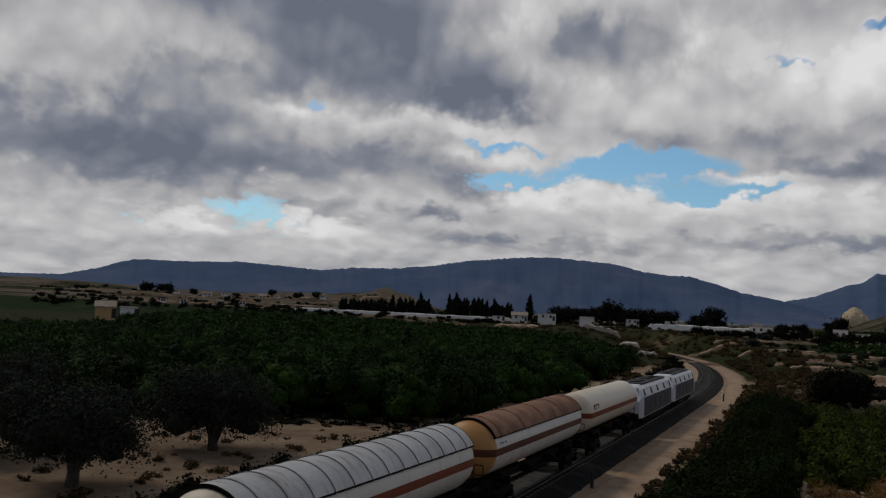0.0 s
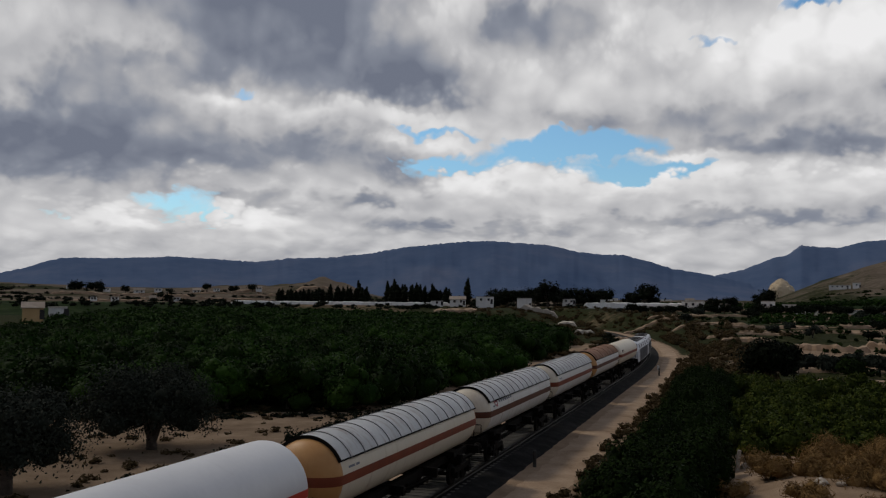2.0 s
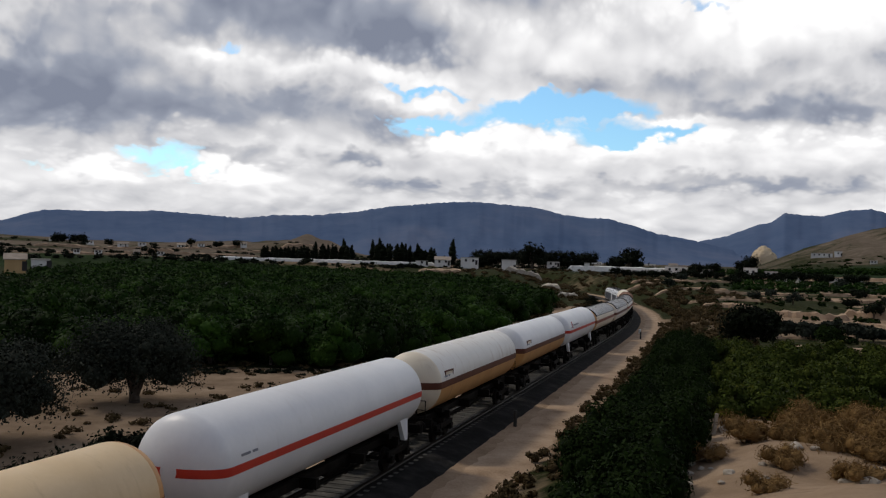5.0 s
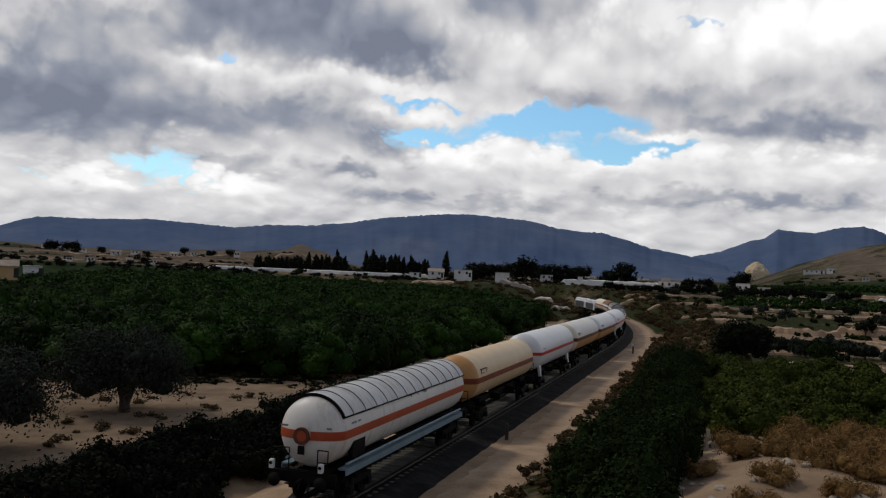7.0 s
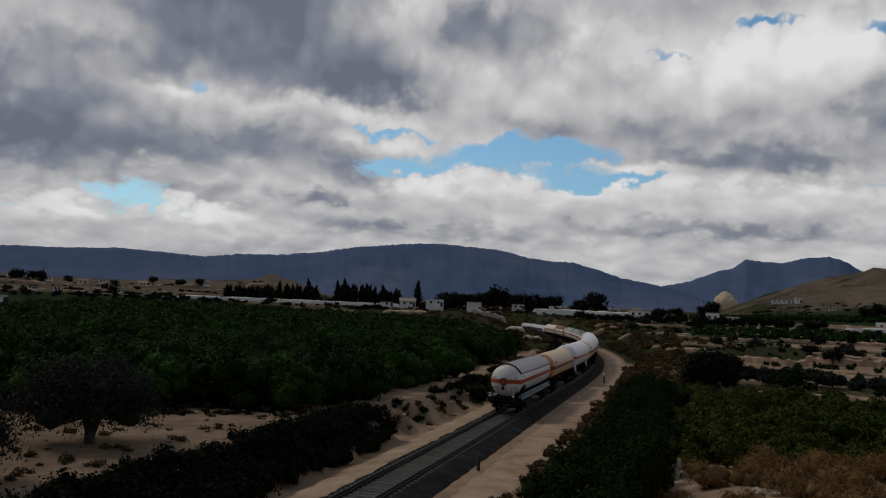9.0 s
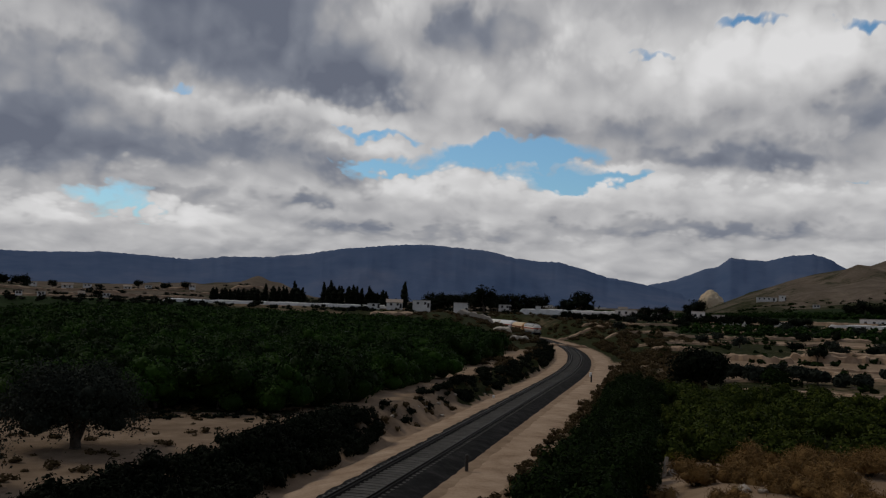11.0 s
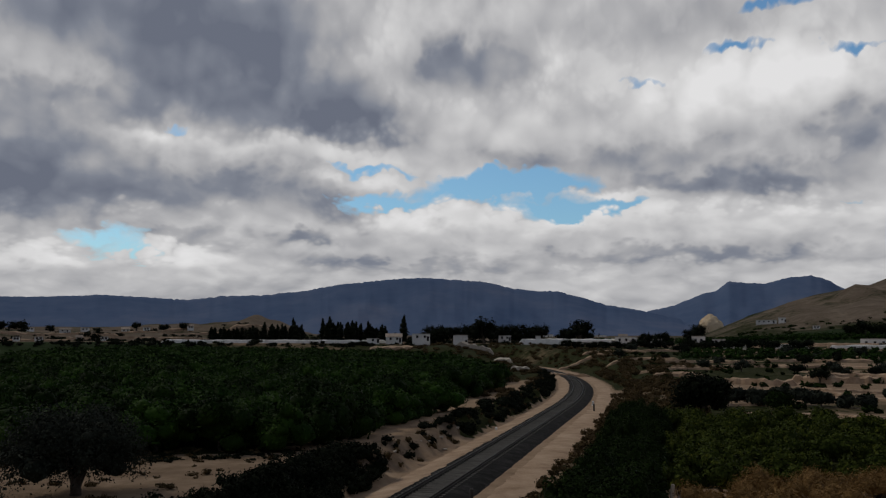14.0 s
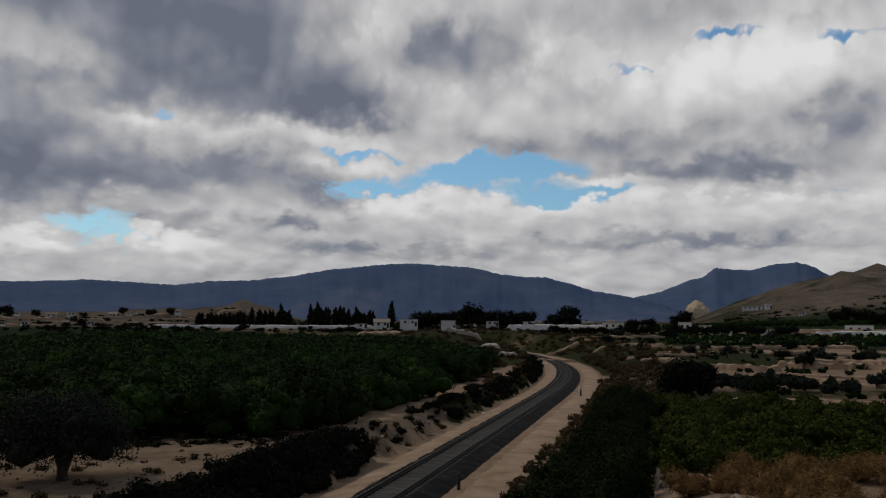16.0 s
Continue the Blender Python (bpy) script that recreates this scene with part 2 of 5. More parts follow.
M = {
    "ballast": material("ballast", [(0.006, 0.0057, 0.0054), (0.015, 0.0145, 0.014), (0.036, 0.034, 0.032)], 1.2, 0.95, bump=0.9, fine=9, spec=0.05),
    "ballast_bed": material("dusty_ballast", [(0.045, 0.042, 0.039), (0.085, 0.080, 0.073), (0.14, 0.132, 0.12)], 1.4, 0.95, bump=0.9, fine=9, spec=0.05),
    # the rails' shadow, with some grease, put into a darker ballast colour
    "rail_shade": material("shadowed_greasy_ballast", [(0.004, 0.0036, 0.0033), (0.011, 0.010, 0.009)], 1.4, 0.9, bump=0.9, fine=9, spec=0.05),
    "sleeper": material("sleeper_concrete", [(0.075, 0.072, 0.065), (0.14, 0.134, 0.12)], 2.0, 0.95, objects=0.18, spec=0.05),
    "rail": material("rail_steel", [(0.010, 0.007, 0.005), (0.022, 0.015, 0.011)], 3.0, 0.6, 0.6, bump=0.1),
    "railhead": material("rail_head", [(0.020, 0.017, 0.015), (0.04, 0.036, 0.033)], 3.0, 0.6, 0.4, bump=0.05),
    "sand": material("sandy_track", [(0.24, 0.162, 0.102), (0.355, 0.252, 0.168), (0.47, 0.35, 0.245)], 0.5, 0.95, bump=0.8, fine=16, spec=0.08),
    "white_paint": material("white_tank_paint", [(0.62, 0.63, 0.645), (0.72, 0.725, 0.73)], 0.4, 0.42, bump=0.04, fine=12, dirt=((0.42, 0.38, 0.32), 0.5, 0.60, 0.22), spec=0.5),
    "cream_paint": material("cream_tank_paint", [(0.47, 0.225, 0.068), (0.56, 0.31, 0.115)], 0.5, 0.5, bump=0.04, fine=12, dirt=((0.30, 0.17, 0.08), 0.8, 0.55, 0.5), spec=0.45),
    "pale_paint": material("pale_cream_paint", [(0.66, 0.58, 0.45), (0.72, 0.65, 0.52)], 0.5, 0.5, bump=0.04, fine=12, dirt=((0.34, 0.23, 0.12), 0.9, 0.56, 0.4), spec=0.45),
    "peach_paint": material("peach_tank_paint", [(0.60, 0.43, 0.23), (0.69, 0.52, 0.31)], 0.5, 0.5, bump=0.04, fine=12, dirt=((0.32, 0.19, 0.09), 0.9, 0.56, 0.4), spec=0.45),
    "ivory_paint": material("ivory_paint", [(0.64, 0.62, 0.57), (0.73, 0.71, 0.67)], 0.5, 0.46, bump=0.04, fine=12, dirt=((0.33, 0.22, 0.13), 0.9, 0.54, 0.5), spec=0.45),
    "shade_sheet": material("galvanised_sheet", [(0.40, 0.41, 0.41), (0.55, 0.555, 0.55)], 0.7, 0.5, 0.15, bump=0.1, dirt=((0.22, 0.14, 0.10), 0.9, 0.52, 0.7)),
    "rust_sheet": material("rusted_sheet", [(0.13, 0.06, 0.035), (0.24, 0.12, 0.07), (0.34, 0.20, 0.13)], 0.8, 0.85, bump=0.2, fine=8),
    "orange_band": material("orange_band", [(0.36, 0.060, 0.020), (0.46, 0.090, 0.032)], 0.8, 0.5, bump=0.03, dirt=((0.18, 0.07, 0.04), 1.2, 0.56, 0.5)),
    "rust_band": material("dull_red_band", [(0.17, 0.036, 0.016), (0.25, 0.058, 0.024)], 0.8, 0.55, bump=0.03, dirt=((0.10, 0.04, 0.025), 1.2, 0.55, 0.5)),
    "red_band": material("red_band", [(0.45, 0.035, 0.02), (0.55, 0.055, 0.03)], 0.8, 0.5, bump=0.03, dirt=((0.20, 0.05, 0.03), 1.2, 0.6, 0.4)),
    "brown_band": material("brown_band", [(0.085, 0.026, 0.013), (0.13, 0.042, 0.02)], 0.8, 0.55, bump=0.03),
    "black_iron": material("black_iron", [(0.005, 0.0045, 0.004), (0.016, 0.014, 0.012)], 1.5, 0.75, 0.2, bump=0.2, dirt=((0.035, 0.022, 0.015), 1.5, 0.57, 0.5), spec=0.06),
    "rib_steel": material("rib_steel", [(0.17, 0.17, 0.165), (0.28, 0.277, 0.265)], 1.0, 0.7, 0.2, bump=0.1, dirt=((0.10, 0.06, 0.04), 1.2, 0.5, 0.7)),
    "blue_steel": material("pale_blue_steel", [(0.17, 0.25, 0.31), (0.24, 0.33, 0.39)], 1.5, 0.55, 0.2, bump=0.1),
    "lamp_white": material("lamp_white", [(0.7, 0.7, 0.68), (0.8, 0.8, 0.78)], 2.0, 0.4, bump=0),
    "grey_print": material("grey_print", [(0.16, 0.17, 0.20), (0.22, 0.23, 0.26)], 2.0, 0.6, bump=0),
    "red_print": material("red_print", [(0.34, 0.08, 0.10), (0.40, 0.10, 0.12)], 2.0, 0.6, bump=0),
    "loco_white": material("loco_white", [(0.56, 0.58, 0.62), (0.68, 0.69, 0.72)], 0.7, 0.4, bump=0.03, dirt=((0.25, 0.22, 0.19), 1.0, 0.58, 0.4), spec=0.5),
    "loco_blue": material("loco_slate_blue", [(0.022, 0.028, 0.042), (0.045, 0.055, 0.078)], 0.9, 0.5, bump=0.05, dirt=((0.18, 0.17, 0.16), 1.0, 0.56, 0.4)),
    "roof_dark": material("sooty_roof", [(0.018, 0.017, 0.018), (0.045, 0.042, 0.042)], 1.0, 0.8, bump=0.2),
    "glass_dark": material("dark_glass", [(0.006, 0.007, 0.010), (0.012, 0.014, 0.018)], 1.0, 0.15, bump=0, spec=0.6),
    "bark": material("grey_bark", [(0.05, 0.04, 0.032), (0.11, 0.09, 0.075)], 4.0, 0.95, bump=0.9, fine=6),
    "olive_leaf": material("olive_leaves", [(0.013, 0.017, 0.012), (0.032, 0.038, 0.029)], 1.5, 0.7, bump=0, islands=0.35, spec=0.04),
    "orange_leaf": material("citrus_leaves", [(0.004, 0.014, 0.002), (0.014, 0.034, 0.004), (0.036, 0.070, 0.009)], 0.25, 0.6, bump=0, islands=0.4, spec=0.04, objects=0.5),
    "orchard_leaf": material("orchard_leaves", [(0.006, 0.016, 0.003), (0.014, 0.034, 0.005), (0.032, 0.062, 0.009)], 12.0, 0.65, bump=0, islands=0.45, spec=0.04, coords="Generated"),
    "hedge_leaf": material("hedge_leaves", [(0.004, 0.010, 0.0015), (0.014, 0.027, 0.004)], 0.4, 0.7, bump=0, islands=0.4, spec=0.04),
    "vine_leaf": material("vine_leaves", [(0.010, 0.018, 0.004), (0.038, 0.053, 0.008), (0.19, 0.19, 0.03)], 0.3, 0.65, bump=0, islands=0.4, spec=0.04),
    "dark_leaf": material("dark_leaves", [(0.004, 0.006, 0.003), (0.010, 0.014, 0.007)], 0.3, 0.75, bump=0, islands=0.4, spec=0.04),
    "dry_leaf": material("dry_twigs", [(0.09, 0.050, 0.018), (0.19, 0.115, 0.045), (0.29, 0.19, 0.085)], 0.8, 0.9, bump=0, islands=0.35, spec=0.04),
    "weed_leaf": material("dry_weeds", [(0.028, 0.022, 0.010), (0.065, 0.046, 0.022), (0.12, 0.085, 0.045)], 0.6, 0.9, bump=0, islands=0.4, spec=0.04),
    "lime": material("limewashed_wall", [(0.60, 0.59, 0.56), (0.78, 0.77, 0.74)], 0.25, 0.9, bump=0.1, objects=0.15, dirt=((0.3, 0.26, 0.2), 0.3, 0.55, 0.4)),
    "ochre_wall": material("ochre_wall", [(0.42, 0.28, 0.13), (0.52, 0.36, 0.18)], 0.3, 0.9, bump=0.1),
    "tile_roof": material("roof_tiles", [(0.20, 0.16, 0.13), (0.32, 0.27, 0.22)], 0.6, 0.9, bump=0.3, objects=0.2),
    "flat_roof": material("flat_roof", [(0.38, 0.35, 0.31), (0.48, 0.45, 0.41)], 0.4, 0.9, bump=0.2),
    # sunshine on the outcrop is put into this lighter rock colour
    "rock": material("sunlit_rock", [(0.52, 0.41, 0.26), (0.70, 0.57, 0.40)], 0.02, 0.95, bump=0.3, coords="Object"),
    "stone": material("pale_stone", [(0.30, 0.26, 0.21), (0.46, 0.41, 0.34)], 1.5, 0.95, bump=0.5, objects=0.2),
    # blue haze of distance is mixed into the mountains' base colour
    "mountain": material("far_mountain_haze", [(0.070, 0.108, 0.192), (0.092, 0.130, 0.216), (0.132, 0.160, 0.236)], 0.0022, 1.0, bump=0, fine=6, spec=0.0),
    "post": material("dark_post", [(0.03, 0.028, 0.025), (0.06, 0.055, 0.05)], 3.0, 0.8, bump=0.1),
}


def ground_material():
    """Bare earth with patches of scrub; the zone attribute says how much grows and how pale the soil is."""
    mat = bpy.data.materials.new("ground_earth")
    mat.use_nodes = True
    n = Nodes(mat.node_tree)
    shader = n.tree.nodes["Principled BSDF"]
    place = n.add("ShaderNodeTexCoord").outputs["Object"]
    zone = n.add("ShaderNodeAttribute", attribute_name="zone")
    part_of = n.add("ShaderNodeSeparateColor")
    n.wire(zone.outputs["Color"], part_of.inputs[0])
    grows, pale, far = part_of.outputs
    small = n.noise(place, 0.45, 7.0, 0.66)
    large = n.noise(place, 0.035, 6.0, 0.62)
    vast = n.noise(place, 0.006, 7.0, 0.62)
    earth = n.ramp(small, [(0.25, (0.10, 0.072, 0.047)), (0.5, (0.18, 0.132, 0.092)), (0.75, (0.27, 0.21, 0.15))])
    dust = n.ramp(small, [(0.25, (0.22, 0.150, 0.095)), (0.55, (0.33, 0.235, 0.155)), (0.8, (0.44, 0.325, 0.225))])
    soil = n.mix(pale, earth, dust)
    stony = n.ramp(n.noise(place, 0.05, 8.0, 0.7), [(0.3, (0.050, 0.043, 0.034)), (0.5, (0.10, 0.083, 0.065)), (0.72, (0.19, 0.157, 0.123))])
    soil = n.mix(n.math("MULTIPLY", n.math("SUBTRACT", far, 0.55), 1.6, clamp=True), soil, stony)
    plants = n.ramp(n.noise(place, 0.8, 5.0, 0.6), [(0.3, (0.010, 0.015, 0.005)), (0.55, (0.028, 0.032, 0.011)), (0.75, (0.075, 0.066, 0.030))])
    blend = n.math("MULTIPLY_ADD", far, n.math("SUBTRACT", vast, 0.5), 0.0)
    patch = n.math("ADD", n.math("MULTIPLY_ADD", small, 0.5, n.math("MULTIPLY", large, 0.6)), n.math("MULTIPLY", blend, 1.4))
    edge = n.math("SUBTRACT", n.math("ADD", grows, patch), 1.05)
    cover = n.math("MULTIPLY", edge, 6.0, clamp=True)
    crop = n.ramp(n.noise(place, 0.12, 6.0, 0.6), [(0.3, (0.008, 0.016, 0.004)), (0.55, (0.016, 0.030, 0.008)), (0.75, (0.034, 0.048, 0.016))])
    sown = n.math("MULTIPLY", n.math("SUBTRACT", n.math("ADD", zone.outputs["Alpha"], n.math("MULTIPLY", large, 0.5)), 0.6), 5.0, clamp=True)
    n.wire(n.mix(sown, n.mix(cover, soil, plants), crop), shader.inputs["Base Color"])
    shader.inputs["Roughness"].default_value = 1.0
    shader.inputs["Specular IOR Level"].default_value = 0.03
    relief = n.add("ShaderNodeBump")
    relief.inputs["Strength"].default_value = 0.9
    relief.inputs["Distance"].default_value = 0.12
    n.wire(n.noise(place, 2.5, 8.0, 0.7), relief.inputs["Height"])
    n.wire(relief.outputs[0], shader.inputs["Normal"])
    return mat


M["ground"] = ground_material()


# ---- building helpers ----
def mesh_of(name, verts, faces, mats=(), smooth=False, slots=None):
    me = bpy.data.meshes.new(name)
    me.from_pydata([tuple(v) for v in verts], [], [tuple(f) for f in faces])
    for m in mats:
        me.materials.append(M[m])
    if slots is not None:
        me.polygons.foreach_set("material_index", slots)
    if smooth:
        me.polygons.foreach_set("use_smooth", [True] * len(me.polygons))
    me.update()
    return me


def part(name, bm, mat, parent, label="", smooth=False):
    """Links a bmesh, or a finished mesh, as one object under a thing or a part."""
    if isinstance(bm, bmesh.types.BMesh):
        me = bpy.data.meshes.new(name)
        bmesh.ops.recalc_face_normals(bm, faces=bm.faces)
        bm.to_mesh(me)
        bm.free()
        me.materials.append(M[mat])
    else:
        me = bm
    if smooth:
        me.polygons.foreach_set("use_smooth", [True] * len(me.polygons))
    ob = new(name, me)
    ob.parent = parent
    return tagged(ob, label)


def box(bm, x0, x1, y0, y1, z0, z1, bevel=0.0):
    made = bmesh.ops.create_cube(bm, size=1.0, matrix=Matrix.LocRotScale(((x0 + x1) / 2, (y0 + y1) / 2, (z0 + z1) / 2), None, (x1 - x0, y1 - y0, z1 - z0)))
    if bevel:
        edges = {e for v in made["verts"] for e in v.link_edges}
        bmesh.ops.bevel(bm, geom=list(edges), offset=bevel, segments=2, affect="EDGES", profile=0.6)
    return bm


def rod(bm, a, b, r, sides=8, r2=None):
    a, b = Vector(a), Vector(b)
    turn = (b - a).to_track_quat("Z", "Y").to_matrix().to_4x4()
    bmesh.ops.create_cone(bm, cap_ends=True, segments=sides, radius1=r, radius2=r if r2 is None else r2, depth=(b - a).length,
                          matrix=Matrix.Translation((a + b) / 2) @ turn)
    return bm


def thing(name, label, category, group="", place=None, kind=""):
    ob = new(name)
    ob.empty_display_size = 0.3
    if place is not None:
        ob.matrix_basis = place
    return tagged(ob, label, category, group, kind)


# ---- the railway line in plan: straight, then a long curve to the left ----
HEADING = radians(22.5)
START = np.array([-14.75, 0.0])
AHEAD = np.array([math.sin(HEADING), math.cos(HEADING)])
RIGHT = np.array([math.cos(HEADING), -math.sin(HEADING)])
CURVE_AT, RADIUS = 117.0, 480.0
CURVE_FROM = START + AHEAD * CURVE_AT
CENTRE = CURVE_FROM - RIGHT * RADIUS


def on_line(s, off=0.0):
    """The point s metres along the line, off metres to the right of its middle, and the heading there."""
    if s <= CURVE_AT:
        p = START + AHEAD * s + RIGHT * off
        return p[0], p[1], HEADING
    a = HEADING - (s - CURVE_AT) / RADIUS
    p = CENTRE + np.array([math.cos(a), -math.sin(a)]) * (RADIUS + off)
    return p[0], p[1], a


def line_coords(x, y):
    """Along and across the line, for arrays."""
    dx, dy = x - START[0], y - START[1]
    s = dx * AHEAD[0] + dy * AHEAD[1]
    o = dx * RIGHT[0] + dy * RIGHT[1]
    cx, cy = x - CENTRE[0], y - CENTRE[1]
    r = np.hypot(cx, cy)
    a = np.arctan2(-cy, cx)
    bend = HEADING - a
    curved = (s > CURVE_AT) & (bend > 0) & (bend < 1.9)
    return np.where(curved, CURVE_AT + RADIUS * bend, s), np.where(curved, r - RADIUS, o)


def step(a, b, v):
    u = np.clip((v - a) / (b - a), 0, 1)
    return u * u * (3 - 2 * u)


def waves(x, y, size, seed=0.0):
    """Smooth, uneven rise and fall, about -1 to 1."""
    x, y = x / size, y / size
    return (np.sin(1.7 * x + 1.3 * y + seed) + np.sin(-1.1 * x + 2.3 * y + 1.9 * seed + 1) + 0.6 * np.sin(3.9 * x + 0.7 * y + seed * 0.7)
            + 0.5 * np.sin(1.3 * x - 4.7 * y + seed + 2) + 0.3 * np.sin(7.3 * x + 6.1 * y)) / 2.6


def ground_height(x, y):
    x, y = np.asarray(x, float), np.asarray(y, float)
    s, o = line_coords(x, y)
    d = np.hypot(x, y)
    bearing = np.degrees(np.arctan2(x, np.maximum(y, 1e-3)))
    ahead = step(-20, 60, y)
    # open land on either side, rising slowly with distance
    left = 1.0 + 1.2 * step(110, 300, d) + 4.6 * step(345, 425, d) + 0.12 * waves(x, y, 9) * step(0, 6, np.abs(o) - 6)
    right = 0.5 + 5.6 * step(70, 420, d) + 0.25 * waves(x, y, 14, 2) * step(2, 12, o - 9)
    # the approach bank near the bridge, on the right
    right = right + (1.3 * step(46, 34, y) + 3.6 * step(28, 10, y)) * step(9.5, 16, o) + 0.22 * waves(x, y, 2.4, 5) * step(46, 36, y) * step(9, 14, o)
    right = right + 2.9 * step(8, 1, y) * step(9.5, 16, o)
    left = left + 3.2 * step(26, 4, y) * step(-8, -16, o)
    bank = step(-3.7 + 0.5 * waves(s, o * 0, 6, 3), -6.8 + 1.1 * waves(s, o * 0, 4, 1), o)
    low = -0.45 - 0.1 * step(2.5, 4, np.abs(o))
    z = np.where(o < 0, low + (left - low) * bank + 0.75 * waves(x, y, 1.7, 4) * bank * (1 - bank) * 4, low + (right - low) * step(5.8, 9.5 + 9 * step(110, 190, s), o))
    # a brown spoil bank inside the bend
    z = z + 4.2 * np.exp(-(((o + 26) / 14) ** 2)) * np.exp(-(((s - 300) / 50) ** 2)) * step(-5, -9, o)
    # the far plain and its low hills
    hill = 1.0 * waves(x, y, 130, 1) * step(350, 700, d) + 4.0 * step(500, 900, d)
    hill = hill + step(430, 760, d) * step(0.5, -7, bearing) * (7 + 4.0 * waves(x, y, 70, 2)) * step(1500, 900, d)
    hill = hill + (11 + 4 * waves(x, y, 19, 7) + 3 * waves(x, y, 47, 5)) * np.exp(-(((bearing + 3.4) / 2.8) ** 2)) * np.exp(-(((d - 740) / 110) ** 2))
    hill = hill + 1.6 * waves(x, y, 24, 3) * step(450, 700, d) * step(1600, 900, d)
    crest = np.interp(bearing, [24.3, 25.7, 27.4, 29.3, 31.9, 34.0, 37.0, 50.0], [0.0, 9.0, 22.0, 30.0, 39.0, 47.0, 46.0, 30.0])
    spur = crest * np.exp(-(((d - 900) / 260) ** 2)) + (7 * waves(x, y, 60, 4) + 4 * waves(x, y, 21, 6)) * step(26, 31, bearing) * np.exp(-(((d - 860) / 200) ** 2))
    gully = np.abs(np.sin(bearing * 2.9 + 0.5 * np.sin(d / 45) + 0.8 * np.sin(bearing * 1.3)))
    spur = spur - 5.5 * (1 - gully) ** 2 * step(25.5, 28, bearing) * np.exp(-(((d - 800) / 150) ** 2))
    z = z + (hill + spur) * ahead
    return z + 10 * step(1500, 3500, d)


def gz(x, y):
    return float(ground_height(np.array([x]), np.array([y]))[0])


SHEET = {}


def sheet_z(x, y):
    """The height of the ground sheet itself, whose far squares are large."""
    xs, ys, z = SHEET["xs"], SHEET["ys"], SHEET["z"]
    i = int(np.clip(np.searchsorted(xs, x) - 1, 0, len(xs) - 2))
    j = int(np.clip(np.searchsorted(ys, y) - 1, 0, len(ys) - 2))
    u, v = (x - xs[i]) / (xs[i + 1] - xs[i]), (y - ys[j]) / (ys[j + 1] - ys[j])
    return float((z[j, i] * (1 - u) + z[j, i + 1] * u) * (1 - v) + (z[j + 1, i] * (1 - u) + z[j + 1, i + 1] * u) * v)


def build_ground():
    def axis(lo, hi, fine, far):
        out = list(np.arange(lo, hi + 1e-6, fine))
        w = fine
        while out[-1] < far:
            w *= 1.07
            out.append(out[-1] + w)
        w = fine
        while out[0] > -far:
            w *= 1.07
            out.insert(0, out[0] - w)
        return np.array(out)
    xs, ys = axis(-30, 72, 0.85, 4900), axis(15, 250, 0.85, 4900)
    gx, gy = np.meshgrid(xs, ys)
    z = ground_height(gx, gy)
    SHEET.update(xs=xs, ys=ys, z=z)
    nx, ny = len(xs), len(ys)
    verts = np.stack([gx.ravel(), gy.ravel(), z.ravel()], 1)
    i = (np.arange(ny - 1)[:, None] * nx + np.arange(nx - 1)[None, :]).ravel()
    faces = np.stack([i, i + 1, i + nx + 1, i + nx], 1)
    me = bpy.data.meshes.new("ground")
    me.from_pydata(verts.tolist(), [], faces.tolist())
    me.materials.append(M["ground"])
    me.polygons.foreach_set("use_smooth", [True] * len(me.polygons))
    s, o = line_coords(gx, gy)
    d = np.hypot(gx, gy)
    bearing = np.degrees(np.arctan2(gx, np.maximum(gy, 1e-3)))
    grows = np.full(gx.shape, 0.30)
    grows = np.where((o < -8) & (d < 70), 0.17, grows)                                   # bare olive ground
    grows = np.where((o < -4.5) & (o > -10) & (s > 45), 0.42, grows)                      # bank of the cutting
    grows = np.where(np.abs(o) < 4.3, 0.05, grows)
    grows = np.where((o > 3) & (o < 5.9), 0.12, grows)
    grows = np.where((o >= 5.9) & (d < 120), 0.60, grows)
    grows = np.where((o >= 7.5) & (d < 90), 0.80, grows)
    grows = np.where((o >= 9) & (gy < 46), 0.22, grows)                                   # stony approach bank
    grows = np.where((o > 9) & (d >= 92) & (d < 420), 0.36, grows)
    grows = np.where((o < -9) & (d >= 70) & (d < 420), 0.6, grows)
    grows = np.where(d >= 420, 0.52, grows)
    grows = np.where((d >= 480) & (d < 1400) & (gx > 0.44 * gy) & (gy > 0), 0.60, grows)  # dry hillside
    grows = np.where((np.abs(o) > 6.5) & (np.abs(o) < 13) & (s > 110) & (s < 330), 0.55, grows)
    strips = 0.5 + 0.5 * np.sin(d / 5.2 + 0.9 * np.sin(bearing / 3.1) + 1.6 * np.sin(d / 31.0))
    grows = np.where((o > 14) & (d >= 96) & (d < 240), 0.36 + 0.34 * strips, grows)      # strips of small fields
    grows = np.where((o > 14) & (d >= 240) & (d < 345), 0.80, grows)
    grows = np.where((o > 10) & (bearing > 24.5) & (d > 126) & (d < 168), 0.20, grows)   # bare sandy field
    grows = np.where((o < -13) & (s > 170) & (s < 420), 0.60, grows)                     # spoil bank inside the bend
    grows = np.where((o < -10.5) & (gy > 60.0) & (d < 345) & (gx > -150), 1.0, grows)    # orchard floor: shade under the trees painted as full dark plant cover
    grows = np.where((np.abs(o) > 6.4) & (np.abs(o) < 45) & (s > 165) & (s < 420), 0.74, grows)
    grows = np.where((o < -7.2) & (o > -12.5) & (s > 62) & (s < 160), 0.10, grows)       # bare top of the cutting
    grows = np.where((o <= -4.0) & (o >= -7.2) & (s > 84) & (s < 260), 0.80, grows)      # overgrown slope of the cutting
    grows = np.where((d > 410) & (d < 620) & (bearing < -8), 0.42 + 0.36 * np.sin(d / 9.0 + bearing / 2.0), grows)
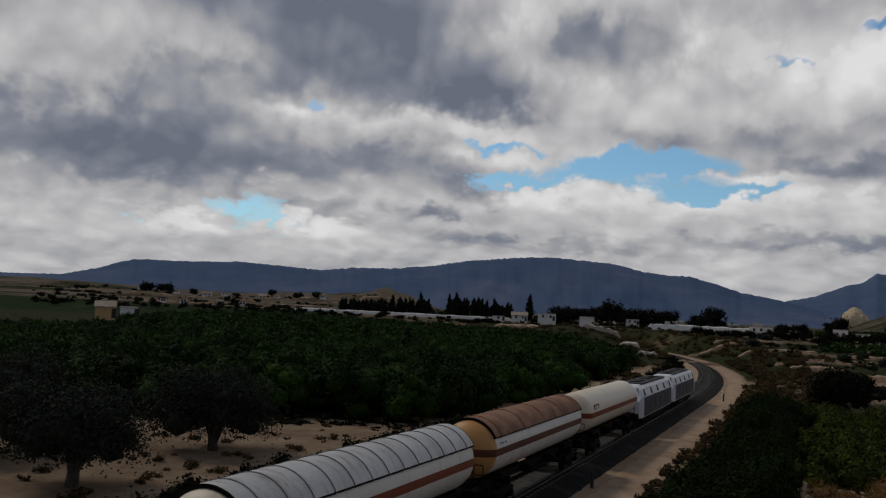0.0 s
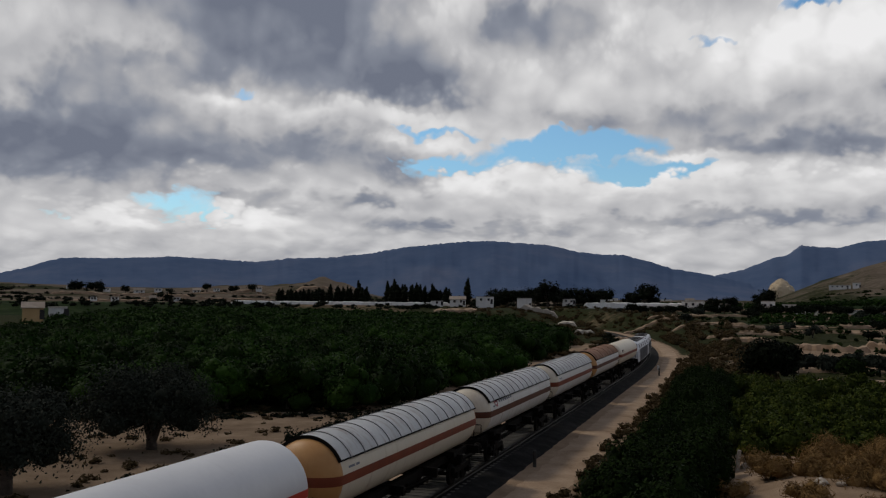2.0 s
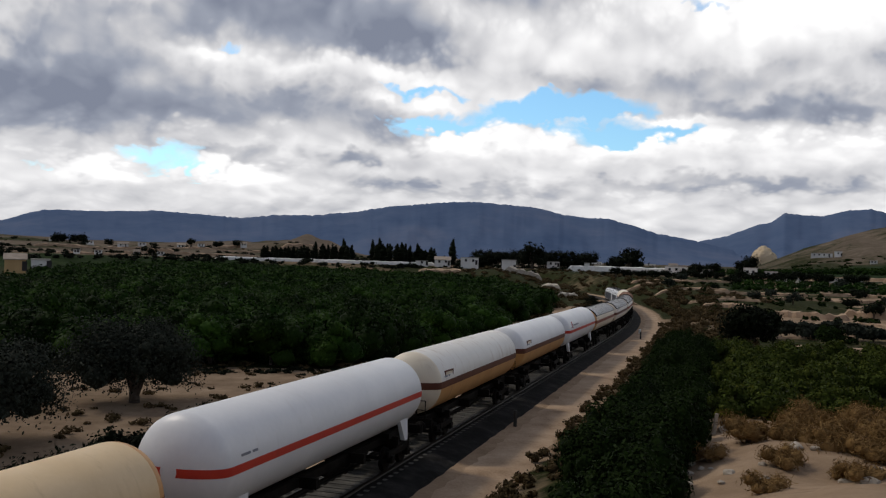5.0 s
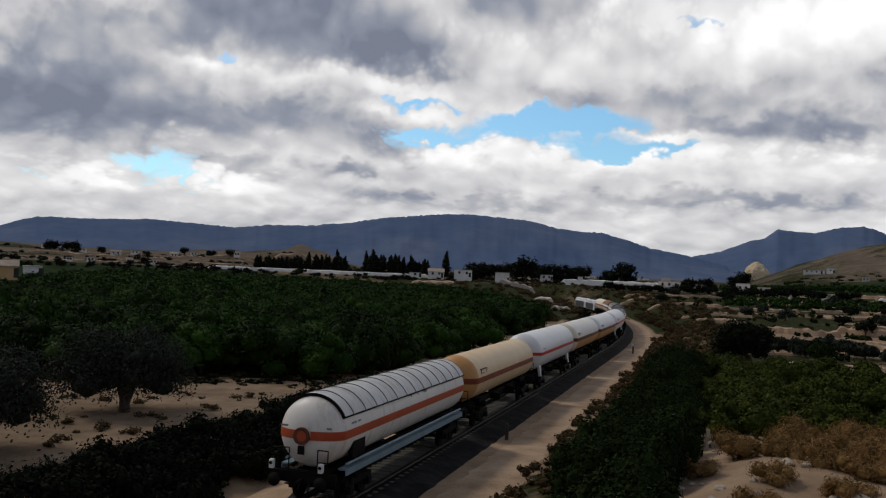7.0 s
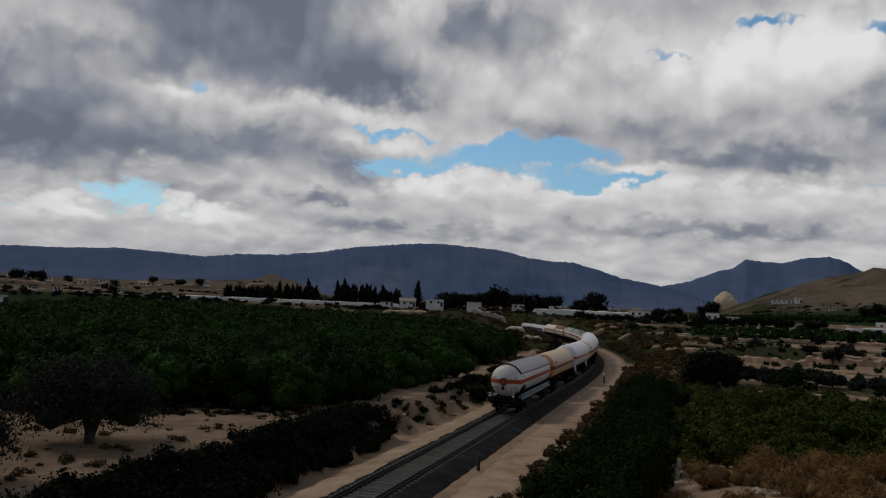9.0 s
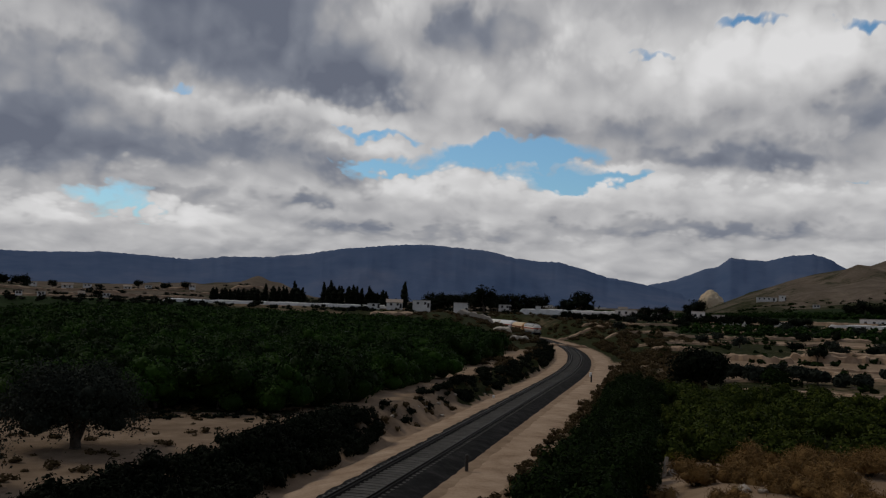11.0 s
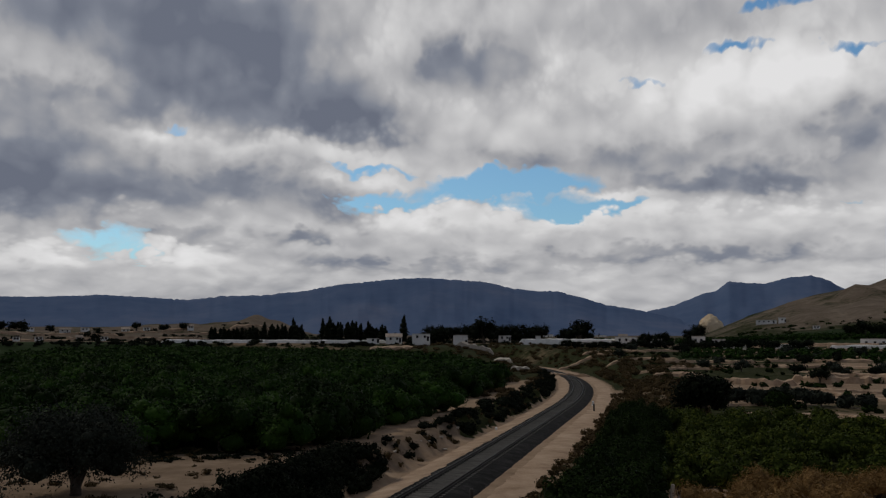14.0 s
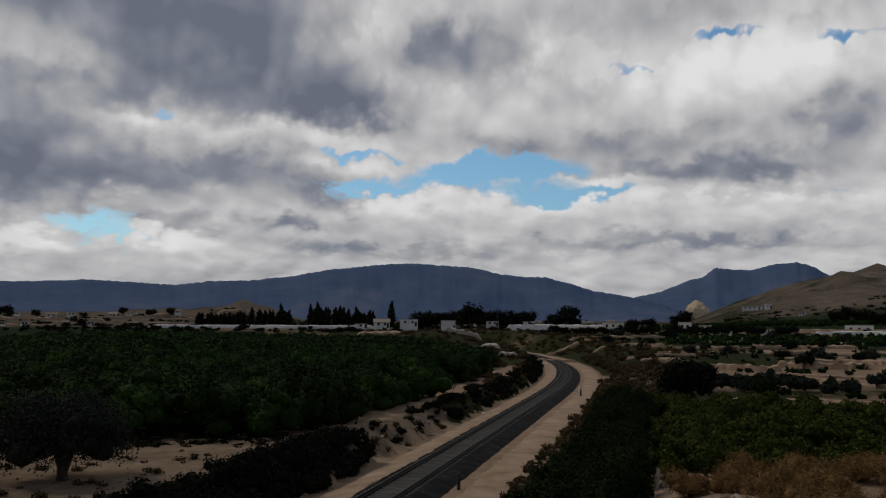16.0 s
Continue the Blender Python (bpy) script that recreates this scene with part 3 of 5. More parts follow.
    sown = np.where((bearing > 15) & (d > 400) & (d < 570), 1.0, 0.0)                    # green fields at the foot of the hill
    sown = np.where((bearing > 23) & (d > 240) & (d < 305), 1.0, sown)
    sown = np.where((bearing < -7) & (d > 330) & (d < 420), 1.0, sown)
    pale = np.where((np.abs(o) < 6) | ((o >= 9) & (gy < 46)), 0.9, 0.5)
    pale = np.where((o < -8) & (d < 70), 0.32, pale)
    pale = np.where((d > 92) & (np.abs(o) > 6), 0.6, pale)
    pale = np.where(d > 430, 0.1, pale)
    pale = np.where((o < -4.7) & (o > -9), 0.15, pale)
    pale = np.where((o < -7.2) & (o > -12.5) & (s > 62) & (s < 160), 1.0, pale)
    far = step(60, 300, d) * 0.55 + 0.45 * step(400, 470, d)
    zone = me.color_attributes.new("zone", "FLOAT_COLOR", "POINT")
    zone.data.foreach_set("color", np.stack([grows.ravel(), pale.ravel(), far.ravel(), sown.ravel()], 1).ravel().astype(np.float32))
    me.update()
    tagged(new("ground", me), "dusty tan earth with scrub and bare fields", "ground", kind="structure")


build_ground()


def ribbon(name, s0, s1, profile, ds, mat, label, category, rough=0.0, parent=None, kind="structure", seed=0):
    """Sweeps a cross-section (off, z) along the line."""
    rng = np.random.default_rng(seed)
    n = max(2, int((s1 - s0) / ds) + 1)
    verts, faces, k = [], [], len(profile)
    for i in range(n):
        s = s0 + (s1 - s0) * i / (n - 1)
        for off, z in profile:
            x, y, _ = on_line(s, off + (rng.uniform(-rough, rough) if rough else 0))
            verts.append((x, y, z + (rng.uniform(-rough, rough) * 0.10 if rough else 0)))
    for i in range(n - 1):
        for j in range(k - 1):
            a = i * k + j
            faces.append((a, a + 1, a + k + 1, a + k))
    ob = new(name, mesh_of(name, verts, faces, [mat], smooth=True))
    ob.parent = parent
    return tagged(ob, label, category, kind=kind)


track = thing("railway_track", "single railway track on dark ballast, steel rails on concrete sleepers", "railway track", kind="structure")
for name, edge, mat, label in (("ballast_shoulder", [(-2.75, -0.62), (-2.1, -0.33), (-1.55, -0.17), (-1.12, -0.175)], "ballast", "dark stone ballast"),
                               ("ballast_shoulder", [(1.12, -0.175), (1.55, -0.17), (2.3, -0.35), (3.15, -0.64)], "ballast", "dark stone ballast"),
                               ("rail_bed", [(-1.16, -0.180), (-1.1, -0.150), (-0.87, -0.145), (-0.64, -0.150), (-0.58, -0.195)], "rail_shade", "ballast along the rail, darkened by painted rail shadow and grease"),
                               ("rail_bed", [(0.58, -0.195), (0.64, -0.150), (0.87, -0.145), (1.1, -0.150), (1.16, -0.180)], "rail_shade", "ballast along the rail, darkened by painted rail shadow and grease"),
                               ("ballast_bed", [(-0.62, -0.189), (-0.3, -0.18), (0.0, -0.185), (0.3, -0.18), (0.62, -0.189)], "ballast_bed", "dusty grey ballast between the rails")):
    ribbon(name, -30, 420, edge, 0.8, mat, label, "", rough=0.04, parent=track, kind="")
for side in (-1, 1):
    m = side * 0.87
    ribbon("rail", -30, 420, [(m - 0.075, -0.17), (m - 0.07, -0.15), (m - 0.012, -0.13), (m - 0.012, -0.04), (m - 0.036, -0.03), (m - 0.036, 0.0)], 2.0, "rail", "", "", parent=track, kind="")
    ribbon("rail", -30, 420, [(m + 0.036, 0.0), (m + 0.036, -0.03), (m + 0.012, -0.04), (m + 0.012, -0.13), (m + 0.07, -0.15), (m + 0.075, -0.17)], 2.0, "rail", "", "", parent=track, kind="")
    ribbon("rail_head", -30, 420, [(m - 0.036, -0.001), (m - 0.02, 0.004), (m + 0.02, 0.004), (m + 0.036, -0.001)], 2.0, "railhead", "worn bright running surface", "", parent=track, kind="")
for name, edge in (("path_1", [(2.7, -0.62), (3.3, -0.50), (4.4, -0.47), (5.4, -0.49), (6.1, -0.62)]), ("path_2", [(-3.9, -0.66), (-3.3, -0.42), (-2.6, -0.33), (-2.1, -0.27), (-1.65, -0.150), (-1.42, -0.20)])):
    ribbon(name, -20, 330, edge, 0.7, "sand", "pale sandy service path beside the railway line", "path", rough=0.16, seed=3)


# ---- far mountains: one ridge with real depth ----
def mountain(name, bearings, distance, depth, label, seed):
    """bearings: (degrees, height of the crest in degrees over the horizon)."""
    rng = np.random.default_rng(seed)
    b0, b1 = bearings[0][0], bearings[-1][0]
    cols, rows = int((b1 - b0) / 0.16), 22
    verts, faces = [], []
    fine = np.cumsum(rng.normal(0, 1, cols + 1))
    fine = fine - np.linspace(fine[0], fine[-1], cols + 1)
    fine = fine / (np.abs(fine).max() + 1e-6)
    for i in range(cols + 1):
        b = b0 + (b1 - b0) * i / cols
        crest = np.interp(b, [p[0] for p in bearings], [p[1] for p in bearings])
        top = VIEW + math.tan(radians(crest)) * distance + 2.0 * fine[i] + rng.normal(0, 1.3)
        for j in range(rows + 1):
            u = j / rows
            if j <= rows - 3:
                v = u * rows / (rows - 3)
                r = distance - depth * (1 - v)
                h = -30 + (top + 30) * (v ** 1.25)
                h += 15 * math.sin(v * math.pi) * (top / 260) * noise.fractal(Vector((b * 0.55 + v * 0.9 + seed, v * 2.6, seed)), 0.9, 2.1, 6)
            else:
                v = (u - (rows - 3) / rows) * rows / 3
                r, h = distance + depth * 0.3 * v, top * (1 - 0.6 * v)
            verts.append((r * math.sin(radians(b)), r * math.cos(radians(b)), h))
    for i in range(cols):
        for j in range(rows):
            a = i * (rows + 1) + j
            faces.append((a, a + rows + 1, a + rows + 2, a + 1))
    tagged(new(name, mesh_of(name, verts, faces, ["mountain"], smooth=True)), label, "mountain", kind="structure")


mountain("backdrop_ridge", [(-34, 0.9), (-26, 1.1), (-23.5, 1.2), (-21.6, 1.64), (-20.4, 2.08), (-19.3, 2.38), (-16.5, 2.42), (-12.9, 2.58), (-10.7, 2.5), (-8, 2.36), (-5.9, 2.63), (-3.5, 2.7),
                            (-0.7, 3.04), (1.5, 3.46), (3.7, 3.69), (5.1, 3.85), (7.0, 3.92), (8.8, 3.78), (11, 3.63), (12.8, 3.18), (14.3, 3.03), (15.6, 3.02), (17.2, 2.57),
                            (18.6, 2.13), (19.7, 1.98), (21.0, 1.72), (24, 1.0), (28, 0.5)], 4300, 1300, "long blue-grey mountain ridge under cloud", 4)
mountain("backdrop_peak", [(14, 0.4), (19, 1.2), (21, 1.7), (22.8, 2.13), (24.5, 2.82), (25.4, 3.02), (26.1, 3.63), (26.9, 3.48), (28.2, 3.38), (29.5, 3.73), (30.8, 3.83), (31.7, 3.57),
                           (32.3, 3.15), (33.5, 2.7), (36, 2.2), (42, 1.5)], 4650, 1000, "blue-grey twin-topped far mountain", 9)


# ---- the train ----
TANK_R, TANK_Z, TANK_L = 1.27, 2.62, 16.9
CACHE = {}


def tank_profile(grow=0.0):
    half, dome, r = TANK_L / 2, 0.78, TANK_R + grow
    pts = [(-half - grow + dome * (1 - math.sin(a)), r * math.cos(a)) for a in [math.pi / 2 * (1 - i / 9) for i in range(10)]]
    return pts + [(-y, q) for y, q in reversed(pts)]


def tank_mesh(top, bottom, ends):
    prof, sides = tank_profile(), 40
    verts, faces, slots = [], [], []
    for y, r in prof:
        verts += [(r * math.cos(2 * math.pi * k / sides), y, TANK_Z + r * math.sin(2 * math.pi * k / sides)) for k in range(sides)]
    for i in range(len(prof) - 1):
        for k in range(sides):
            k2 = (k + 1) % sides
            faces.append((i * sides + k, i * sides + k2, (i + 1) * sides + k2, (i + 1) * sides + k))
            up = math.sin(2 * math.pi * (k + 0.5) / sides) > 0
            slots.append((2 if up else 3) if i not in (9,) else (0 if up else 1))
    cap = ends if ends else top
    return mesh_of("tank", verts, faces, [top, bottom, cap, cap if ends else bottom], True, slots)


def stripe_mesh(mat, h0, h1):
    """A painted band at one height, along both sides and round the domed ends."""
    prof = tank_profile(0.007)
    verts, faces = [], []
    for side in (-1, 1):
        rows = []
        for y, r in prof:
            hs = [h0 + (h1 - h0) * j / 4 for j in range(5)]
            rows.append([(side * math.sqrt(max(0.0, r * r - h * h)), y, TANK_Z + h) for h in hs] if r > max(abs(h0), abs(h1)) else None)
        last = None
        for row in rows:
            if row is None:
                last = None
                continue
            base = len(verts)
            verts += row
            if last is not None:
                for j in range(4):
                    f = (last + j, last + j + 1, base + j + 1, base + j)
                    faces.append(f if side < 0 else f[::-1])
            last = base
    return mesh_of("stripe", verts, faces, [mat], True)


def arc_shell(r0, r1, a0, a1, y0, y1, n=20, m=1):
    """A curved sheet round the tank's axis, with thickness."""
    verts, faces = [], []
    for i in range(m + 1):
        y = y0 + (y1 - y0) * i / m
        for k in range(n + 1):
            a = a0 + (a1 - a0) * k / n
            verts += [(r1 * math.sin(a), y, TANK_Z + r1 * math.cos(a)), (r0 * math.sin(a), y, TANK_Z + r0 * math.cos(a))]
    w = 2 * (n + 1)
    for i in range(m):
        for k in range(n):
            p = i * w + 2 * k
            faces += [(p, p + w, p + w + 2, p + 2), (p + 1, p + 3, p + w + 3, p + w + 1)]
        faces += [(i * w, i * w + 1, (i + 1) * w + 1, (i + 1) * w), (i * w + w - 2, (i + 1) * w + w - 2, (i + 1) * w + w - 1, i * w + w - 1)]
    for base, flip in ((0, False), (m * w, True)):
        for k in range(n):
            f = (base + 2 * k, base + 2 * k + 2, base + 2 * k + 3, base + 2 * k + 1)
            faces.append(f[::-1] if flip else f)
    return verts, faces


def cached(name, mat, build, smooth=False):
    if name not in CACHE:
        bm = bmesh.new()
        build(bm)
        bmesh.ops.recalc_face_normals(bm, faces=bm.faces)
        me = bpy.data.meshes.new(name)
        bm.to_mesh(me)
        bm.free()
        me.materials.append(M[mat])
        if smooth:
            me.polygons.foreach_set("use_smooth", [True] * len(me.polygons))
        CACHE[name] = me
    return CACHE[name]


def wheelset(bm):
    rod(bm, (-0.8, 0, 0.46), (0.8, 0, 0.46), 0.08)
    for sx in (-1, 1):
        rod(bm, (sx * 0.80, 0, 0.46), (sx * 0.93, 0, 0.46), 0.46, 24)
        rod(bm, (sx * 0.77, 0, 0.46), (sx * 0.80, 0, 0.46), 0.50, 24)


def bogie_frame(bm):
    for sx in (-1, 1):
        box(bm, sx * 1.08 - 0.07, sx * 1.08 + 0.07, -1.25, 1.25, 0.55, 0.80, 0.03)
        for y in (-0.9, 0.9):
            box(bm, sx * 1.12 - 0.12, sx * 1.12 + 0.12, y - 0.17, y + 0.17, 0.32, 0.62, 0.03)
    box(bm, -1.1, 1.1, -0.25, 0.25, 0.55, 0.95, 0.03)


def add_bogie(parent, y):
    b = part("bogie", cached("bogie", "black_iron", bogie_frame), "", parent)
    b.location = (0, y, 0)
    for d in (-0.9, 0.9):
        w = part("wheelset", cached("wheelset", "black_iron", wheelset), "", b)
        w.location = (0, d, 0)


def underframe(bm):
    for sx in (-1, 1):
        box(bm, sx * 0.55 - 0.09, sx * 0.55 + 0.09, -8.3, 8.3, 0.98, 1.28)
    for y in (-8.4, -5.6, -2.0, 2.0, 5.6, 8.4):
        box(bm, -1.25, 1.25, y - 0.09, y + 0.09, 0.94, 1.30)
    for y in (-5.6, 5.6):
        box(bm, -1.0, 1.0, y - 0.5, y + 0.5, 1.22, 1.46)
    rod(bm, (-0.25, -3.6, 0.85), (-0.25, 0.0, 0.85), 0.22, 12)
    rod(bm, (0.3, 0.5, 0.85), (0.3, 2.2, 0.85), 0.16, 12)
    rod(bm, (0, -7, 1.02), (0, 7, 1.02), 0.07)
    box(bm, -1.28, 1.28, -8.52, -8.42, 0.92, 1.32)
    box(bm, -1.28, 1.28, 8.42, 8.52, 0.92, 1.32)
    for sx in (-1, 1):
        for sy in (-1, 1):
            rod(bm, (sx * 1.2, sy * 6.9, 0.5), (sx * 1.2, sy * 6.9, 1.0), 0.025, 6)
            box(bm, sx * 1.2 - 0.14, sx * 1.2 + 0.14, sy * 7.0 - 0.2, sy * 7.0 + 0.2, 0.48, 0.52)


def buffer(bm):
    rod(bm, (0, 0, 0), (0, -0.38, 0), 0.10, 12)
    rod(bm, (0, -0.38, 0), (0, -0.45, 0), 0.23, 16)


def end_rail(bm):
    for x in (-0.95, -0.55, 0.55, 0.95):
        rod(bm, (x, 0, 1.3), (x, 0, 2.12), 0.022, 6)
    for x in (-1, 1):
        rod(bm, (x * 0.55, 0, 2.12), (x * 0.95, 0, 2.12), 0.022, 6)
        rod(bm, (x * 0.55, 0, 1.7), (x * 0.95, 0, 1.7), 0.018, 6)
    rod(bm, (-0.95, 0, 1.36), (0.95, 0, 1.36), 0.03, 6)


def leg(bm):
    """A tall tapered tank support."""
    v = [bm.verts.new(p) for p in ((1.06, -0.5, 1.98), (1.06, 0.5, 1.98), (1.22, 0.16, 0.98), (1.22, -0.16, 0.98),
                                   (0.92, -0.5, 1.98), (0.92, 0.5, 1.98), (1.02, 0.16, 0.98), (1.02, -0.16, 0.98))]
    for f in ((0, 1, 2, 3), (7, 6, 5, 4), (0, 4, 5, 1), (3, 2, 6, 7), (0, 3, 7, 4), (1, 5, 6, 2)):
        bm.faces.new([v[i] for i in f])


def coupling(bm):
    rod(bm, (0, 0, 1.05), (0, -0.42, 1.0), 0.06, 8)
    rod(bm, (0, -0.1, 1.0), (0, -0.3, 0.75), 0.035, 8)
    rod(bm, (0.3, 0.0, 1.0), (0.34, -0.25, 0.7), 0.03, 6)


def marks(parent, y0, h, bars, mat, tall=0.16, label=""):
    """Bars of paint on the right side of a tank, each a part: (start, width) along the side."""
    r = TANK_R + 0.011
    for start, width in bars:
        verts = []
        for q in (h, h + tall / 2, h + tall):
            verts += [(math.sqrt(r * r - q * q), y0 + start, TANK_Z + q), (math.sqrt(r * r - q * q), y0 + start + width, TANK_Z + q)]
        part("lettering_bar", mesh_of("lettering_bar", verts, [(0, 1, 3, 2), (2, 3, 5, 4)], [mat]), "", parent, label)


def ring_mesh(name, mat, r0, r1, thick):
    bm = bmesh.new()
    n = 22
    rings = []
    for r, x in ((r0, 0), (r1, 0), (r1, thick), (r0, thick)):
        rings.append([bm.verts.new((x, r * math.cos(2 * math.pi * k / n), r * math.sin(2 * math.pi * k / n))) for k in range(n)])
    for i in range(4):
        for k in range(n):
            bm.faces.new((rings[i][k], rings[i][(k + 1) % n], rings[(i + 1) % 4][(k + 1) % n], rings[(i + 1) % 4][k]))
    me = bpy.data.meshes.new(name)
    bmesh.ops.recalc_face_normals(bm, faces=bm.faces)
    bm.to_mesh(me)
    bm.free()
    me.materials.append(M[mat])
    return me


def tank_wagon(label, top, bottom, band, ends="", shield="", legs=False, plate=False, logo="", blue=False, last=False, band_at=(-0.20, 0.12), tank=(1.27, 2.62)):
    global TANK_R, TANK_Z
    TANK_R, TANK_Z = tank
    w = thing("tank_wagon", label, "tank wagon", "wagons of the gas train")
    part("tank", tank_mesh(top, bottom, ends), "", w)
    part("stripe", stripe_mesh(band, *band_at), "", w, {"orange_band": "orange painted band", "red_band": "red painted band", "brown_band": "dark brown painted band", "rust_band": "dull red-brown painted band"}[band])
    part("underframe", cached("underframe", "black_iron", underframe), "", w, "black dirty steel underframe")
    for y in (-6.0, 6.0):
        add_bogie(w, y)
    for sy in (-1, 1):
        for sx in (-1, 1):
            b = part("buffer", cached("buffer", "black_iron", buffer, True), "", w)
            b.matrix_basis = pose(sx * 0.88, sy * 8.52, 1.06, 0, 0, 0 if sy < 0 else 180)
        c = part("coupling", cached("coupling", "black_iron", coupling), "", w)
        c.matrix_basis = pose(0, sy * 8.52, 0, 0, 0, 0 if sy < 0 else 180)
        r = part("end_handrail", cached("end_handrail", "black_iron", end_rail), "", w)
        r.location = (0, sy * 8.5, 0)
    if shield:
        a = radians(64)
        v, f = arc_shell(TANK_R + 0.075, TANK_R + 0.105, -a, a, -7.75, 7.75, 22, 1)
        s = part("sunshield", mesh_of("sunshield", v, f, [shield]), "", w, "rusty brown sheet sunshield" if shield == "rust_sheet" else "ribbed grey-white sheet sunshield")
        for edge in (-1, 1):
            v, f = arc_shell(TANK_R + 0.0, TANK_R + 0.112, edge * a - 0.022, edge * a + 0.022, -7.78, 7.78, 1, 1)
            part("edge_strip", mesh_of("edge_strip", v, f, ["black_iron"]), "", s)
        for y in (-7.8, 7.74):
            v, f = arc_shell(TANK_R + 0.0, TANK_R + 0.11, -a, a, y, y + 0.05, 22, 1)
            part("end_strip", mesh_of("end_strip", v, f, ["black_iron"]), "", s)
        key = "rib_" + shield
        if key not in CACHE:
            v, f = arc_shell(TANK_R + 0.10, TANK_R + 0.135, -a, a, -0.016, 0.016, 22, 1)
            CACHE[key] = mesh_of("rib", v, f, ["rust_sheet" if shield == "rust_sheet" else "rib_steel"])
        for i in range(13 if shield != "rust_sheet" else 5):
            r = part("rib", CACHE[key], "", s)
            r.location = (0, -7.0 + 14.0 * i / (12 if shield != "rust_sheet" else 4), 0)
    if legs:
        for sx in (0, 180):
            for y in (-6.6, 6.6):
                part("leg", cached("leg", "white_paint", leg), "", w).matrix_basis = pose(0, y, 0, 0, 0, sx)
    if plate:
        bm = bmesh.new()
        for z0, z1, y0, y1 in ((0, 0.05, 0, 1.25), (0.37, 0.42, 0, 1.25), (0.05, 0.37, 0, 0.05), (0.05, 0.37, 1.2, 1.25)):
            box(bm, TANK_R - 0.13, TANK_R, y0, y1, TANK_Z + z0, TANK_Z + z1)
        p = part("placard_frame", bm, "brown_band", w, "framed placard on the tank side")
        p.location = (-0.03, -7.0, 0.14)
        bm = bmesh.new()
        box(bm, TANK_R - 0.13, TANK_R - 0.02, 0.05, 1.2, TANK_Z + 0.05, TANK_Z + 0.37)
        part("placard", bm, "pale_paint", p)
    if logo:
        h = 0.52
        g = part("emblem", ring_mesh("emblem", logo, 0.20, 0.30, 0.012), "", w, "round ring emblem")
        q = math.asin(h / TANK_R)
        g.matrix_basis = pose(math.cos(q) * TANK_R + 0.004, -6.5, TANK_Z + h, 0, -math.degrees(q), 0)
        marks(w, -6.85, h - 0.05, [(0, 0.7)], logo, 0.1)
        marks(w, -5.9, h - 0.12, [(i * 0.42, 0.30) for i in range(7)], "grey_print", 0.15, label="unreadable row of painted letters")
    marks(w, -7.2, 0.28, [(0, 0.5), (0.6, 0.3)], "grey_print", 0.07, label="small painted bars of writing")
    if blue:
        bm = bmesh.new()
        for sx in (-1, 1):
            box(bm, sx * 1.12 - 0.16, sx * 1.12 + 0.16, -7.6, 7.6, 1.30, 1.36)
            box(bm, sx * 1.27 - 0.02, sx * 1.27 + 0.02, -7.6, 7.6, 1.12, 1.36)
            rod(bm, (sx * 1.2, -7.4, 1.5), (sx * 1.2, 7.4, 1.5), 0.05)
        part("side_walkway", bm, "blue_steel", w, "pale blue steel side walkway")
        marks(w, -0.5, 0.45, [(0, 0.12), (0.9, 0.12), (1.7, 0.5)], "grey_print", 0.5, label="faint worn lettering")
        bm = bmesh.new()
        box(bm, 1.0, 1.22, -6.9, -5.7, 1.62, 2.25, 0.04)
        part("valve_box", bm, "black_iron", w, "black open valve box")
    if last:
        me = ring_mesh("manhole_ring", "brown_band", 0.2, 0.31, 0.09)
        m = part("manhole_ring", me, "", w, "bolted round manhole on the tank end")
        m.matrix_basis = pose(-0.1, -8.47, TANK_Z - 0.06, 0, 0, -90)
        bm = bmesh.new()
        rod(bm, (0, 0, 0), (0, -0.05, 0), 0.2, 18)
        part("cover", bm, "orange_band", m).matrix_basis = pose(0, 0, 0, 0, 0, 90)
        bm = bmesh.new()
        box(bm, -0.25, -0.03, -8.47, -8.40, TANK_Z - 0.72, TANK_Z - 0.42)
        part("placard", bm, "black_iron", w)
        for x0, x1 in ((-1.05, -0.5), (0.25, 0.95)):
            part("lettering_bar", mesh_of("lettering_bar", [(x0, -8.28, TANK_Z + 0.2), (x1, -8.28, TANK_Z + 0.2), (x1, -8.28, TANK_Z + 0.27), (x0, -8.28, TANK_Z + 0.27)], [(0, 1, 2, 3)], ["grey_print"]), "", w)
        for x in (-1.15, 0.75):
            bm = bmesh.new()
            box(bm, x - 0.085, x + 0.085, -8.70, -8.52, 1.36, 1.68, 0.03)
            lamp = part("tail_lamp", bm, "lamp_white", w, "white tail lamp box")
            bm = bmesh.new()
            rod(bm, (x, -8.70, 1.56), (x, -8.73, 1.56), 0.06, 12)
            part("lens", bm, "black_iron", lamp)
    elif ends:
        bm = bmesh.new()
        box(bm, -0.30, -0.14, -8.50, -8.42, TANK_Z + 0.45, TANK_Z + 0.75)
        part("placard", bm, "black_iron", w)
    return w


def loco_section(k, inset):
    """Cross-section of the loco body: k scales its width, inset lowers its roof."""
    return [(-1.46 * k, 1.05), (-1.46 * k, 3.05), (-1.22 * k, 3.85 - inset), (-0.8 * k, 4.15 - inset), (0.8 * k, 4.15 - inset), (1.22 * k, 3.85 - inset), (1.46 * k, 3.05), (1.46 * k, 1.05)]


